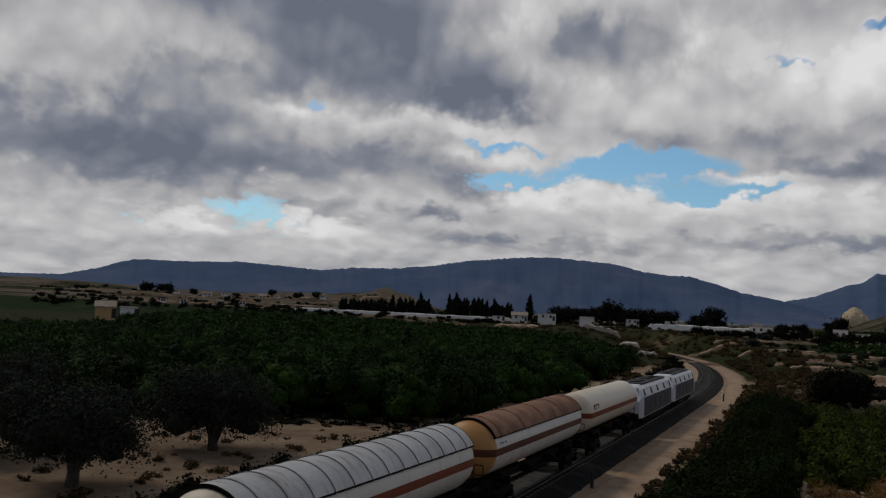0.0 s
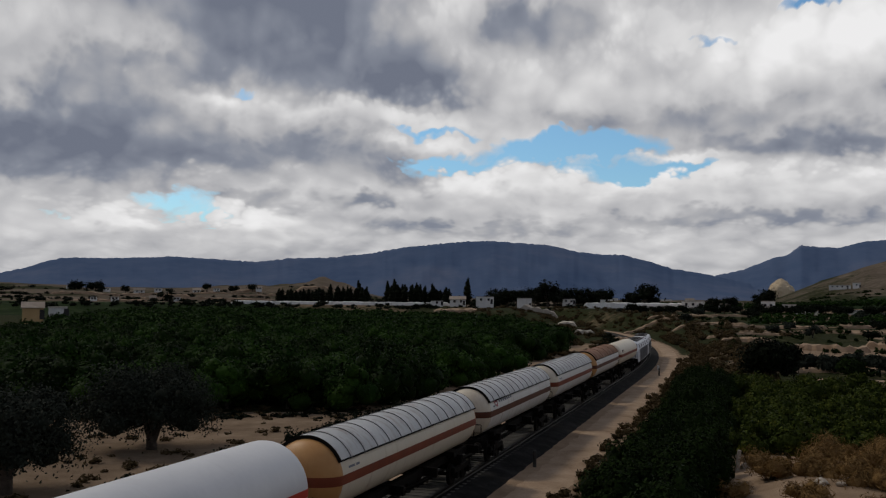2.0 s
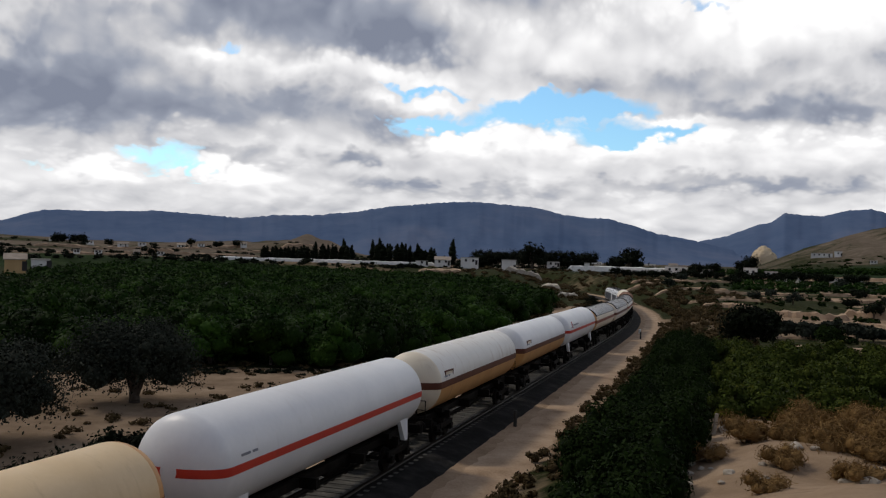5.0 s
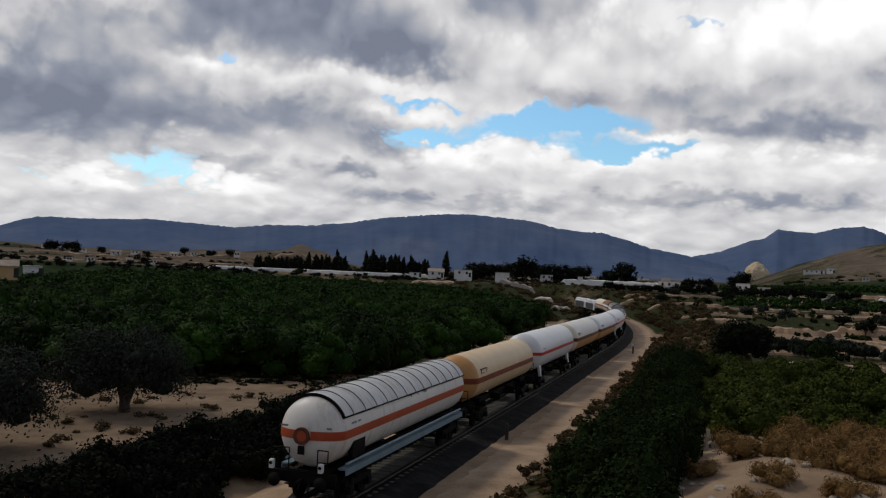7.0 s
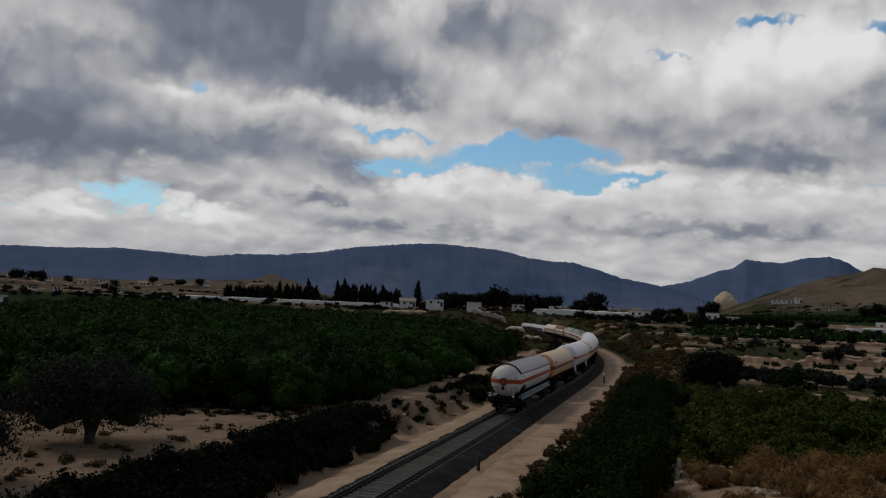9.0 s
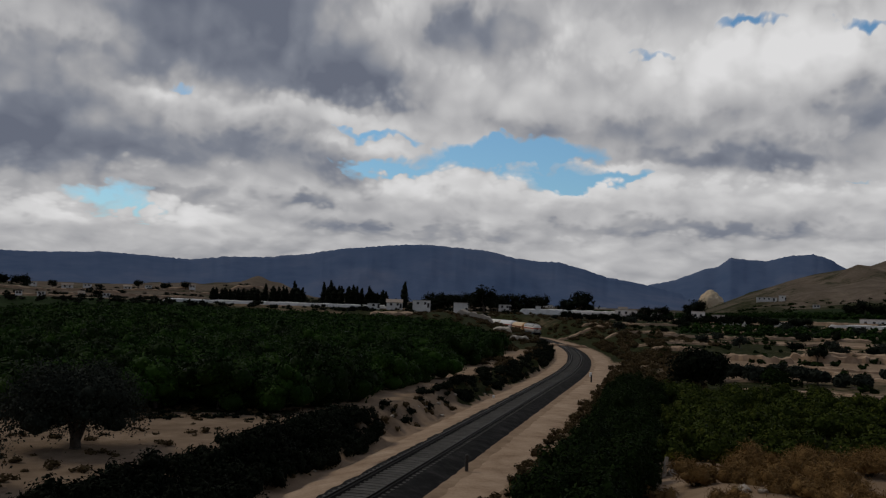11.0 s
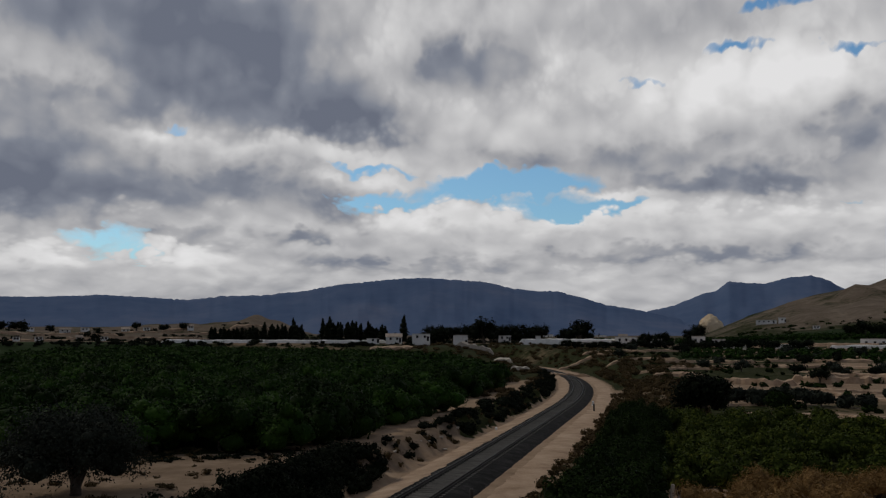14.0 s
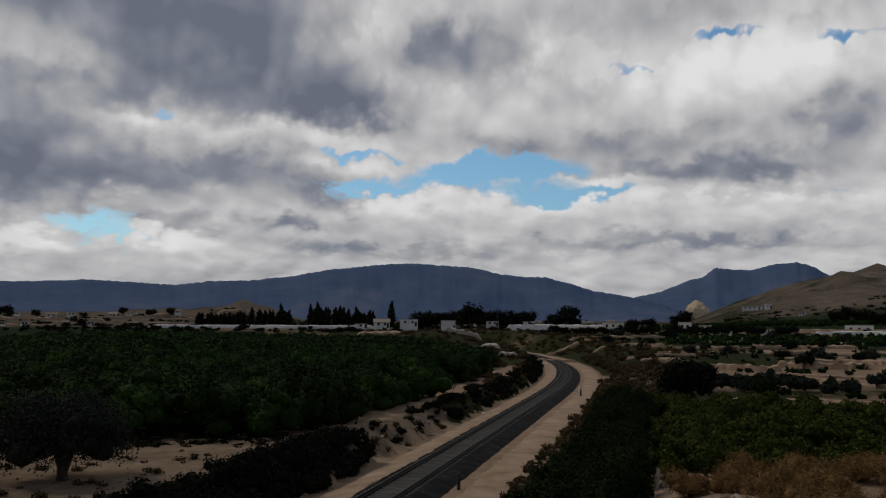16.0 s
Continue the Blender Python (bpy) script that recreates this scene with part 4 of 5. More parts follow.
def diesel_loco(label):
    w = thing("diesel_locomotive", label, "locomotive", "locomotives of the gas train")
    stations = [(-9.95, 0.90, 1.15), (-9.6, 0.95, 0.75), (-8.9, 1, 0.12), (-8.2, 1, 0.0), (8.2, 1, 0.0), (8.9, 1, 0.12), (9.6, 0.95, 0.75), (9.95, 0.90, 1.15)]
    verts, faces = [], []
    for y, k, inset in stations:
        verts += [(x, y, min(z, 3.05 - max(0, inset - 0.75)) if z == 3.05 else z) for x, z in loco_section(k, inset)]
    for i in range(len(stations) - 1):
        for j in range(8):
            faces.append((i * 8 + j, i * 8 + (j + 1) % 8, (i + 1) * 8 + (j + 1) % 8, (i + 1) * 8 + j))
    faces += [tuple(range(8))[::-1], tuple(range((len(stations) - 1) * 8, len(stations) * 8))]
    me = mesh_of("body", verts, faces, ["loco_white"])
    part("body", me, "", w, "white painted body shell")
    bm = bmesh.new()
    box(bm, -0.95, 0.95, -7.0, 7.0, 4.12, 4.26, 0.05)
    for y in (-5.2, -3.2, 0.4, 2.4, 4.8):
        rod(bm, (0, y, 4.2), (0, y, 4.36), 0.55, 18)
    part("roof", bm, "roof_dark", w, "sooty dark roof with fans")
    for sx in (-1, 1):
        bm = bmesh.new()
        box(bm, sx * 1.465 - 0.012, sx * 1.465 + 0.012, -8.4, 8.4, 1.12, 2.98)
        panel = part("side_panel", bm, "loco_blue", w, "slate blue side panel with faint painting")
        for y in (-5.4, -2.2, 1.0, 4.2):
            bm = bmesh.new()
            box(bm, sx * 1.485 - 0.01, sx * 1.485 + 0.01, y, y + 2.2, 1.5, 2.5)
            for k in range(7):
                box(bm, sx * 1.495 - 0.012, sx * 1.495 + 0.012, y, y + 2.2, 1.55 + 0.14 * k, 1.60 + 0.14 * k)
            part("louvre", bm, "loco_blue", panel)
        for y0, y1 in ((-8.3, -7.2), (7.2, 8.3), (-4.6, -3.4), (-0.9, 0.3), (3.2, 4.4)):
            # windows lie on the sloping upper side
            v = []
            for y, u in ((y0 + 0.15, 0.12), (y1, 0.12), (y1 - 0.25, 0.9), (y0 + 0.3, 0.9)):
                v.append((sx * (1.475 - 0.24 * u), y, 3.05 + 0.8 * u))
            part("window", mesh_of("window", v, [(0, 1, 2, 3) if sx > 0 else (3, 2, 1, 0)], ["glass_dark"]), "", w)
    for sy in (-1, 1):
        v = [(x, sy * y, z) for x, y, z in ((-1.15, 9.42, 3.28), (1.15, 9.42, 3.28), (1.0, 9.02, 3.88), (-1.0, 9.02, 3.88))]
        part("windscreen", mesh_of("windscreen", v, [(0, 1, 2, 3) if sy < 0 else (3, 2, 1, 0)], ["glass_dark"]), "", w)
        bm = bmesh.new()
        box(bm, -1.3, 1.3, sy * 9.98 - 0.06, sy * 9.98 + 0.06, 0.75, 1.25)
        part("buffer_beam", bm, "black_iron", w)
        for sx in (-1, 1):
            b = part("buffer", cached("buffer", "black_iron", buffer, True), "", w)
            b.matrix_basis = pose(sx * 0.88, sy * 9.7, 1.06, 0, 0, 0 if sy < 0 else 180)
            bm = bmesh.new()
            rod(bm, (sx * 0.95, sy * 9.93, 1.6), (sx * 0.95, sy * 10.0, 1.6), 0.14, 14)
            part("headlight", bm, "lamp_white", w)
            bm = bmesh.new()
            rod(bm, (sx * 1.5, sy * 8.6, 1.2), (sx * 1.5, sy * 8.6, 2.6), 0.025, 6)
            part("handrail", bm, "lamp_white", w)
        add_bogie(w, sy * 6.2)
    bm = bmesh.new()
    box(bm, -1.3, 1.3, -4.2, 4.2, 0.45, 1.05, 0.1)
    box(bm, -1.35, 1.35, -9.8, 9.8, 0.95, 1.12)
    part("fuel_tank", bm, "black_iron", w, "black underframe and fuel tank")
    w.scale = (0.9, 0.9, 0.82)
    return w


# from the tail forward; each with its length over the buffers
TRAIN = [
    (tank_wagon("white tank wagon with ribbed sunshield, orange band and end manhole", "ivory_paint", "ivory_paint", "orange_band", "ivory_paint", "shade_sheet", blue=True, last=True), 18.3),
    (tank_wagon("peach-beige tank wagon with an orange-brown band and a placard", "peach_paint", "peach_paint", "rust_band", "cream_paint", plate=True, tank=(1.32, 2.66)), 18.3),
    (tank_wagon("smooth white tank wagon with red band and white supports", "white_paint", "white_paint", "red_band", band_at=(-0.14, 0.10), legs=True, tank=(1.45, 2.79)), 18.3),
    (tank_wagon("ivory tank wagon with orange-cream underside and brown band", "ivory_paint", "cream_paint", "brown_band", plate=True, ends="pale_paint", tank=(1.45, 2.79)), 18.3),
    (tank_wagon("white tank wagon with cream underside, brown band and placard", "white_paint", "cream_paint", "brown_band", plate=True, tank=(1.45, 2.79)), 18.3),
    (tank_wagon("smooth white tank wagon with red band, emblem and white supports", "white_paint", "white_paint", "red_band", band_at=(-0.14, 0.10), legs=True, logo="red_print", ends="white_paint", tank=(1.45, 2.79)), 18.3),
    (tank_wagon("cream tank wagon with stained ribbed sunshield and orange band", "pale_paint", "pale_paint", "rust_band", "cream_paint", "shade_sheet"), 18.3),
    (tank_wagon("dirty white tank wagon with ribbed sunshield, emblem and brown-red band", "ivory_paint", "ivory_paint", "brown_band", "pale_paint", "shade_sheet", logo="red_print"), 18.3),
    (tank_wagon("dirty white tank wagon with ribbed sunshield and red-orange band", "ivory_paint", "ivory_paint", "rust_band", "pale_paint", "shade_sheet"), 18.3),
    (tank_wagon("tank wagon with rust-brown sunshield, cream ends and dark band", "ivory_paint", "ivory_paint", "brown_band", "cream_paint", "rust_sheet"), 18.3),
    (tank_wagon("cream tank wagon with brown-orange band and placard", "pale_paint", "pale_paint", "rust_band", plate=True), 18.3),
    (diesel_loco("white and slate blue diesel locomotive with dark roof"), 18.4),
    (diesel_loco("white and slate blue leading diesel locomotive with dark roof"), 18.4),
]
# where the tail of the train is along the line
TAIL = [(0.0, -123.8), (2.5, -67.6), (3.0, -57.2), (4.0, -34.4), (7.0, 33.5), (7.5, 43.9), (8.0, 53.7), (8.5, 63.9), (9.0, 74.6), (9.2, 79.2), (9.6, 90.0), (10.0, 108.0), (10.4, 150.0), (10.8, 228.0), (11.3, 335.0), (11.8, 352.0), (16.0, 446.0)]


def tail_at(t):
    return float(np.interp(t, [a for a, _ in TAIL], [b for _, b in TAIL]))


# ---- plants ----
def octa(level=1):
    bm = bmesh.new()
    bmesh.ops.create_icosphere(bm, subdivisions=level, radius=1.0)
    v = np.array([p.co[:] for p in bm.verts])
    f = np.array([[q.index for q in p.verts] for p in bm.faces])
    bm.free()
    return v, f


BALL_V, BALL_F = octa(2)


def leaf_quads(rng, lumps, count, size, spread=0.16):
    """Leaves round the lumps (x, y, z, rx, ry, rz) of a crown, as corners of quads: an array of count, 4, 3."""
    lumps = np.asarray(lumps, float)
    weight = (lumps[:, 3] * lumps[:, 5]) ** 1.0
    pick = rng.choice(len(lumps), count, p=weight / weight.sum())
    way = rng.normal(0, 1, (count, 3))
    way /= np.linalg.norm(way, axis=1, keepdims=True)
    way[:, 2] = np.where(way[:, 2] < -0.55, -way[:, 2], way[:, 2])
    reach = 1 + rng.normal(0, spread, (count, 1)) - 0.06
    mid = lumps[pick, :3] + way * lumps[pick, 3:] * reach
    normal = way + rng.normal(0, 0.5, (count, 3))
    normal /= np.linalg.norm(normal, axis=1, keepdims=True)
    a = np.cross(normal, rng.normal(0, 1, (count, 3)))
    a /= np.linalg.norm(a, axis=1, keepdims=True) + 1e-9
    b = np.cross(normal, a)
    scale = size * rng.uniform(0.6, 1.35, (count, 1))
    a, b = a * scale, b * scale * 0.55
    tip = normal * scale * 0.18
    return np.stack([mid - a, mid + b * 0.9 + tip, mid + a, mid - b * 0.9 + tip], 1)


def cores(lumps, shrink=0.82, rng=None):
    verts, faces = [], []
    for i, l in enumerate(lumps):
        l = np.asarray(l, float)
        wob = 1 + (rng.normal(0, 0.07, (len(BALL_V), 1)) if rng is not None else 0)
        verts.append(BALL_V * wob * l[3:] * shrink + l[:3])
        faces.append(BALL_F + i * len(BALL_V))
    return np.concatenate(verts), np.concatenate(faces)


def foliage_mesh(name, quads, mat, core=None):
    """One mesh from leaf quads and, inside them, the dense part of the crown."""
    q = quads.reshape(-1, 3)
    n = len(quads)
    verts, loops, starts, totals = q, np.arange(4 * n), np.arange(n) * 4, np.full(n, 4)
    if core is not None:
        cv, cf = core
        loops = np.concatenate([loops, (cf + 4 * n).ravel()])
        starts = np.concatenate([starts, 4 * n + np.arange(len(cf)) * 3])
        totals = np.concatenate([totals, np.full(len(cf), 3)])
        verts = np.concatenate([verts, cv])
    me = bpy.data.meshes.new(name)
    me.vertices.add(len(verts))
    me.vertices.foreach_set("co", verts.astype(np.float32).ravel())
    me.loops.add(len(loops))
    me.loops.foreach_set("vertex_index", loops.astype(np.int32))
    me.polygons.add(len(starts))
    me.polygons.foreach_set("loop_start", starts.astype(np.int32))
    me.polygons.foreach_set("loop_total", totals.astype(np.int32))
    me.materials.append(M[mat])
    me.update(calc_edges=True)
    me.validate()
    return me


def crown_lumps(rng, w, h, z0, count):
    """Uneven lumps that fill a crown w wide and h high, whose underside is at z0."""
    out = [(0, 0, z0 + h * 0.48, w * 0.30, w * 0.30, h * 0.36)]
    for i in range(count):
        a = 2 * math.pi * (i / count) + rng.uniform(-0.4, 0.4)
        r = w * rng.uniform(0.16, 0.36)
        q = w * rng.uniform(0.13, 0.22)
        z = z0 + h * rng.uniform(0.22, 0.80) * (1.12 - 0.75 * (r / w))
        out.append((r * math.cos(a), r * math.sin(a), z, q, q, q * rng.uniform(0.65, 0.95)))
    return out


def trunk_mesh(rng, h, r, limbs, reach, name="trunk"):
    bm = bmesh.new()
    p = Vector((0, 0, -0.25))
    steps = [p]
    for i in range(4):
        p = p + Vector((rng.uniform(-0.09, 0.09), rng.uniform(-0.09, 0.09), (h + 0.25) / 4))
        steps.append(p)
    for i in range(4):
        rod(bm, steps[i], steps[i + 1], r * (1.25 - 0.14 * i), 9, r * (1.25 - 0.14 * (i + 1)))
    for i in range(limbs):
        a = 2 * math.pi * i / limbs + rng.uniform(-0.4, 0.4)
        mid = steps[-1] + Vector((math.cos(a) * reach * 0.45, math.sin(a) * reach * 0.45, reach * 0.55))
        end = mid + Vector((math.cos(a + 0.3) * reach * 0.5, math.sin(a + 0.3) * reach * 0.5, reach * 0.5))
        rod(bm, steps[1 + i % 2], mid, r * 0.6, 7, r * 0.36)
        rod(bm, mid, end, r * 0.36, 6, r * 0.12)
    me = bpy.data.meshes.new(name)
    bm.to_mesh(me)
    bm.free()
    me.materials.append(M["bark"])
    return me


def tree(name, label, category, group, x, y, w, h, clear, leaf_mat, leaves, size, seed, turn=0.0, lumps=12, trunk_r=0.16, z=None):
    rng = np.random.default_rng(seed)
    t = thing(name, label, category, group, pose(x, y, (gz(x, y) if z is None else z), 0, 0, turn))
    ls = crown_lumps(rng, w, h - clear, clear, lumps)
    part("trunk", trunk_mesh(rng, clear + 0.25 * (h - clear), trunk_r, 4, min(w * 0.3, h * 0.35)), "", t)
    part("crown", foliage_mesh("crown", leaf_quads(rng, ls, leaves, size, 0.26), leaf_mat, cores(ls[1:], 0.62 if w < 6 or h > 4.5 else 0.42, rng)), "", t)
    return t


# the olive trees on the bare ground beside the line
OLIVES = [(-11.3, 45.2, 6.9, 4.2, 0.65, 11, 13000, 20), (-14.2, 35.0, 6.2, 4.2, 0.7, 12, 13000, 70), (-20.5, 40.5, 6.4, 4.1, 0.7, 14, 8000, 110), (-25.5, 53.0, 6.4, 4.3, 0.7, 15, 6000, 50)]
for x, y, w, h, clear, seed, n, turn in OLIVES:
    tree("olive_tree", "grey-green olive tree with low spreading crown on bare earth", "tree", "olive trees", x, y, w, h, clear - 0.25, "olive_leaf", int(n * 1.7), 0.078, seed, turn, 34, 0.24)


# the orchard: rows of low, dense fruit trees
def orchard_far(bearing):
    return float(np.interp(bearing, [-40, -21, -18.4, -12.6, -6.5, 0.4, 5.9, 9.5, 12.4, 14], [120, 150, 240, 345, 330, 290, 240, 205, 150, 140]))


def build_orchard():
    rng = np.random.default_rng(5)
    kinds = []
    for k in range(4):
        r2 = np.random.default_rng(60 + k)
        ls = crown_lumps(r2, 5.2, 3.6, -0.25, 15)
        kinds.append((foliage_mesh("crown", leaf_quads(r2, ls, 3600, 0.145), "orange_leaf", cores(ls, 0.84, r2)), trunk_mesh(r2, 1.0, 0.12, 3, 1.0)))
    spots = []
    row = 0
    y = 61.2
    while y < 360:
        x = -150.0 + (row % 2) * 2.0
        while x < 60:
            px, py = x + rng.uniform(-0.5, 0.5), y + rng.uniform(-0.5, 0.5)
            s, o = line_coords(np.array([px]), np.array([py]))
            b = math.degrees(math.atan2(px, py))
            d = math.hypot(px, py)
            if o[0] < -10.6 - 1.0 * math.sin(s[0] / 17) and -31 < b < 16 and d < orchard_far(b) and rng.random() > 0.03:
                spots.append((d, px, py))
            x += 4.1
        y += 4.3
        row += 1
    spots.sort()
    near, rest = spots[:290], spots[290:]
    for i, (d, px, py) in enumerate(near):
        k = int(rng.integers(0, 4))
        g = rng.uniform(0.82, 1.22)
        t = thing("orchard_tree", "dense dark green fruit tree in an orchard row", "tree", "orchard trees", pose(px, py, gz(px, py), 0, 0, rng.uniform(0, 360)))
        t.scale = (g, g, g * rng.uniform(0.9, 1.15))
        part("trunk", kinds[k][1], "", t)
        part("crown", kinds[k][0], "", t)
    quads, cv, cf, base = [], [], [], 0
    shapes = []
    for k in range(8):
        r2 = np.random.default_rng(80 + k)
        ls = crown_lumps(r2, 5.0, 3.4, 0.0, 9)
        shapes.append((leaf_quads(r2, ls, 460, 0.33), ls))
    for d, px, py in rest:
        q, ls = shapes[int(rng.integers(0, 8))]
        g = rng.uniform(0.8, 1.25)
        q = q if d < 200 else q[:260]
        a = rng.uniform(0, 6.28)
        turn = np.array([[math.cos(a), math.sin(a), 0], [-math.sin(a), math.cos(a), 0], [0, 0, 1]])
        at = np.array([px, py, gz(px, py) - 0.1])
        quads.append((q @ turn) * g + at)
        for l in ls[:5]:
            l = np.array(l)
            cv.append(((BALL_SMALL_V * l[3:] * 0.85 + l[:3]) @ turn) * g + at)
            cf.append(BALL_SMALL_F + base)
            base += len(BALL_SMALL_V)
    me = foliage_mesh("orchard_rows", np.concatenate(quads), "orchard_leaf", (np.concatenate(cv), np.concatenate(cf)))
    tagged(new("orchard_rows", me), "far rows of dark green fruit trees", "orchard", kind="stuff")


BALL_SMALL_V, BALL_SMALL_F = octa(1)
build_orchard()


def brush(name, label, category, places, mat, per, size, seed, kind="stuff", core=0.72, spread=0.22):
    """Low growth joined into one mesh: (x, y, width, height) of each bush."""
    rng = np.random.default_rng(seed)
    quads, cv, cf, base = [], [], [], 0
    for x, y, w, h in places:
        ls = [(0, 0, h * 0.42, w * 0.36, w * 0.36, h * 0.5)]
        for i in range(4):
            a = rng.uniform(0, 6.28)
            r = w * rng.uniform(0.15, 0.42)
            ls.append((r * math.cos(a), r * math.sin(a), h * rng.uniform(0.25, 0.7), w * rng.uniform(0.14, 0.25), w * rng.uniform(0.14, 0.25), h * rng.uniform(0.2, 0.36)))
        at = np.array([x, y, sheet_z(x, y) - 0.05 - (0.12 * h if x * x + y * y > 250000 else 0.0)])
        n = max(12, int(per * w * h))
        quads.append(leaf_quads(rng, ls, n, size, spread) + at)
        for l in ls:
            l = np.array(l)
            cv.append(BALL_SMALL_V * l[3:] * core * (1 + rng.normal(0, 0.08, (len(BALL_SMALL_V), 1))) + l[:3] + at)
            cf.append(BALL_SMALL_F + base)
            base += len(BALL_SMALL_V)
    me = foliage_mesh(name, np.concatenate(quads), mat, (np.concatenate(cv), np.concatenate(cf)))
    return tagged(new(name, me), label, category, kind=kind)


def along(rng, count, s0, s1, o0, o1, w, h):
    out = []
    for _ in range(count):
        s, o = rng.uniform(s0, s1), rng.uniform(o0, o1)
        x, y, _ = on_line(s, o)
        g = rng.uniform(0.7, 1.3)
        out.append((x, y, w * g, h * g * rng.uniform(0.8, 1.2)))
    return out


rng = np.random.default_rng(21)
brush("hedge", "tall dense dark green hedge along the service path", "hedge", along(rng, 220, 22, 88, 9.5, 12.5, 2.1, 2.1), "hedge_leaf", 330, 0.078, 31, core=0.8, spread=0.09)
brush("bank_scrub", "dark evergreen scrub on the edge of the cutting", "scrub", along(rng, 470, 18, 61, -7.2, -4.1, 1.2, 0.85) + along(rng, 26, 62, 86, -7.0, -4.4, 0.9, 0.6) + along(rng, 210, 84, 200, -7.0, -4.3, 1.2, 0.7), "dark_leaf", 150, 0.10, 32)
brush("bend_scrub", "brown-green scrub on the spoil bank inside the bend", "scrub", along(rng, 110, 112, 330, -17, -6.5, 1.8, 0.7) + along(rng, 170, 92, 230, 7.4, 17, 2.0, 1.0) + along(rng, 190, 185, 380, -40, -7, 2.0, 0.8) + along(rng, 260, 190, 400, 7.2, 30, 2.0, 0.9), "weed_leaf", 70, 0.16, 33)
brush("path_weeds", "dry weeds along the edge of the service path", "weeds", along(rng, 470, 22, 150, 5.6, 8.3, 0.65, 0.42) + along(rng, 120, 30, 150, -6.4, -4.3, 0.6, 0.4), "weed_leaf", 160, 0.09, 34)


# ---- right of the line: vines, dry bushes on the stony bank, terraces ----
def build_vines():
    rng = np.random.default_rng(41)
    shapes = []
    for k in range(3):
        r2 = np.random.default_rng(140 + k)
        ls = crown_lumps(r2, 2.5, 1.7, 0.05, 9)
        shapes.append((foliage_mesh("crown", leaf_quads(r2, ls, 1700, 0.11, 0.2), "vine_leaf", cores(ls, 0.72, r2)), trunk_mesh(r2, 0.5, 0.06, 3, 0.6)))
    for r in range(13):
        y = 44.2 + r * 2.9
        for c in range(26):
            x, yy = 10 + c * 2.2 + rng.uniform(-0.4, 0.4), y + rng.uniform(-0.4, 0.4)
            s, o = line_coords(np.array([x]), np.array([yy]))
            if o[0] < 13.4 or x > 0.66 * yy + 6 or math.hypot(x, yy) > 84 or rng.random() < 0.06:
                continue
            v = thing("fruit_bush", "low yellow-green fruit bush in a small plot", "bush", "bushes of the plot", pose(x, yy, gz(x, yy), 0, 0, rng.uniform(0, 360)))
            g = rng.uniform(0.75, 1.3)
            v.scale = (g, g, g)
            k = int(rng.integers(0, 3))
            part("stem", shapes[k][1], "", v)
            part("crown", shapes[k][0], "", v)


build_vines()


def dry_bush(x, y, w, h, seed):
    rng = np.random.default_rng(seed)
    t = thing("dry_bush", "rusty brown dry thorn bush on stony ground", "bush", "dry bushes on the bank", pose(x, y, gz(x, y) - 0.05, 0, 0, 0))
    ls = crown_lumps(rng, w, h, -0.1, 8)
    n = int(1100 * w * h)
    q = leaf_quads(rng, ls, n, 0.10, 0.26)
    q[:, 1] = q[:, 0] * 0.5 + q[:, 2] * 0.5 + (q[:, 1] - (q[:, 0] + q[:, 2]) * 0.5) * 0.28
    q[:, 3] = q[:, 0] * 0.5 + q[:, 2] * 0.5 + (q[:, 3] - (q[:, 0] + q[:, 2]) * 0.5) * 0.28
    part("foliage", foliage_mesh("foliage", q, "dry_leaf", cores(ls, 0.66, rng)), "", t)
    bm = bmesh.new()
    for i in range(7):
        a = 6.28 * i / 7
        rod(bm, (0, 0, -0.1), (math.cos(a) * w * 0.3, math.sin(a) * w * 0.3, h * 0.6), 0.025, 5, 0.008)
    part("stem_base", bm, "bark", t)


for i, (x, y, w, h) in enumerate([(15.3, 35.5, 2.4, 1.5), (18.6, 37.6, 2.8, 1.8), (21.3, 36.8, 2.6, 1.6), (17.2, 32.2, 2.6, 1.5), (14.4, 30.6, 1.8, 1.1), (20.0, 33.0, 2.6, 1.4), (24.6, 38.4, 3.0, 2.0),
                                  (22.8, 32.6, 2.2, 1.2), (13.0, 33.4, 1.6, 1.0), (16.0, 28.6, 2.0, 1.1), (26.6, 35.6, 2.6, 1.5), (19.2, 29.4, 2.0, 1.1), (28.2, 40.4, 2.6, 1.6), (12.2, 27.0, 1.6, 0.9),
                                  (16.8, 34.6, 2.2, 1.3), (19.6, 35.4, 2.6, 1.5), (22.6, 35.0, 2.4, 1.4), (25.0, 36.4, 2.6, 1.6), (18.0, 30.6, 2.2, 1.2), (21.2, 30.6, 2.2, 1.2), (24.4, 33.6, 2.4, 1.4), (26.0, 32.0, 2.4, 1.3)]):
    dry_bush(x, y - 1.4, w, h * 0.74, 200 + i)


def boulder(x, y, w, seed, name="stone", label="pale weathered stone lying on the bank", group="stones on the bank"):
    rng = np.random.default_rng(seed)
    v = BALL_V * (1 + rng.normal(0, 0.13, (len(BALL_V), 1))) * np.array([w, w * rng.uniform(0.6, 1.0), w * rng.uniform(0.4, 0.65)])
    ob = new(name, mesh_of(name, v, BALL_F, ["stone"]))
    ob.matrix_basis = pose(x, y, gz(x, y) + w * 0.1, 0, 0, rng.uniform(0, 360))
    tagged(ob, label, "stone", group)


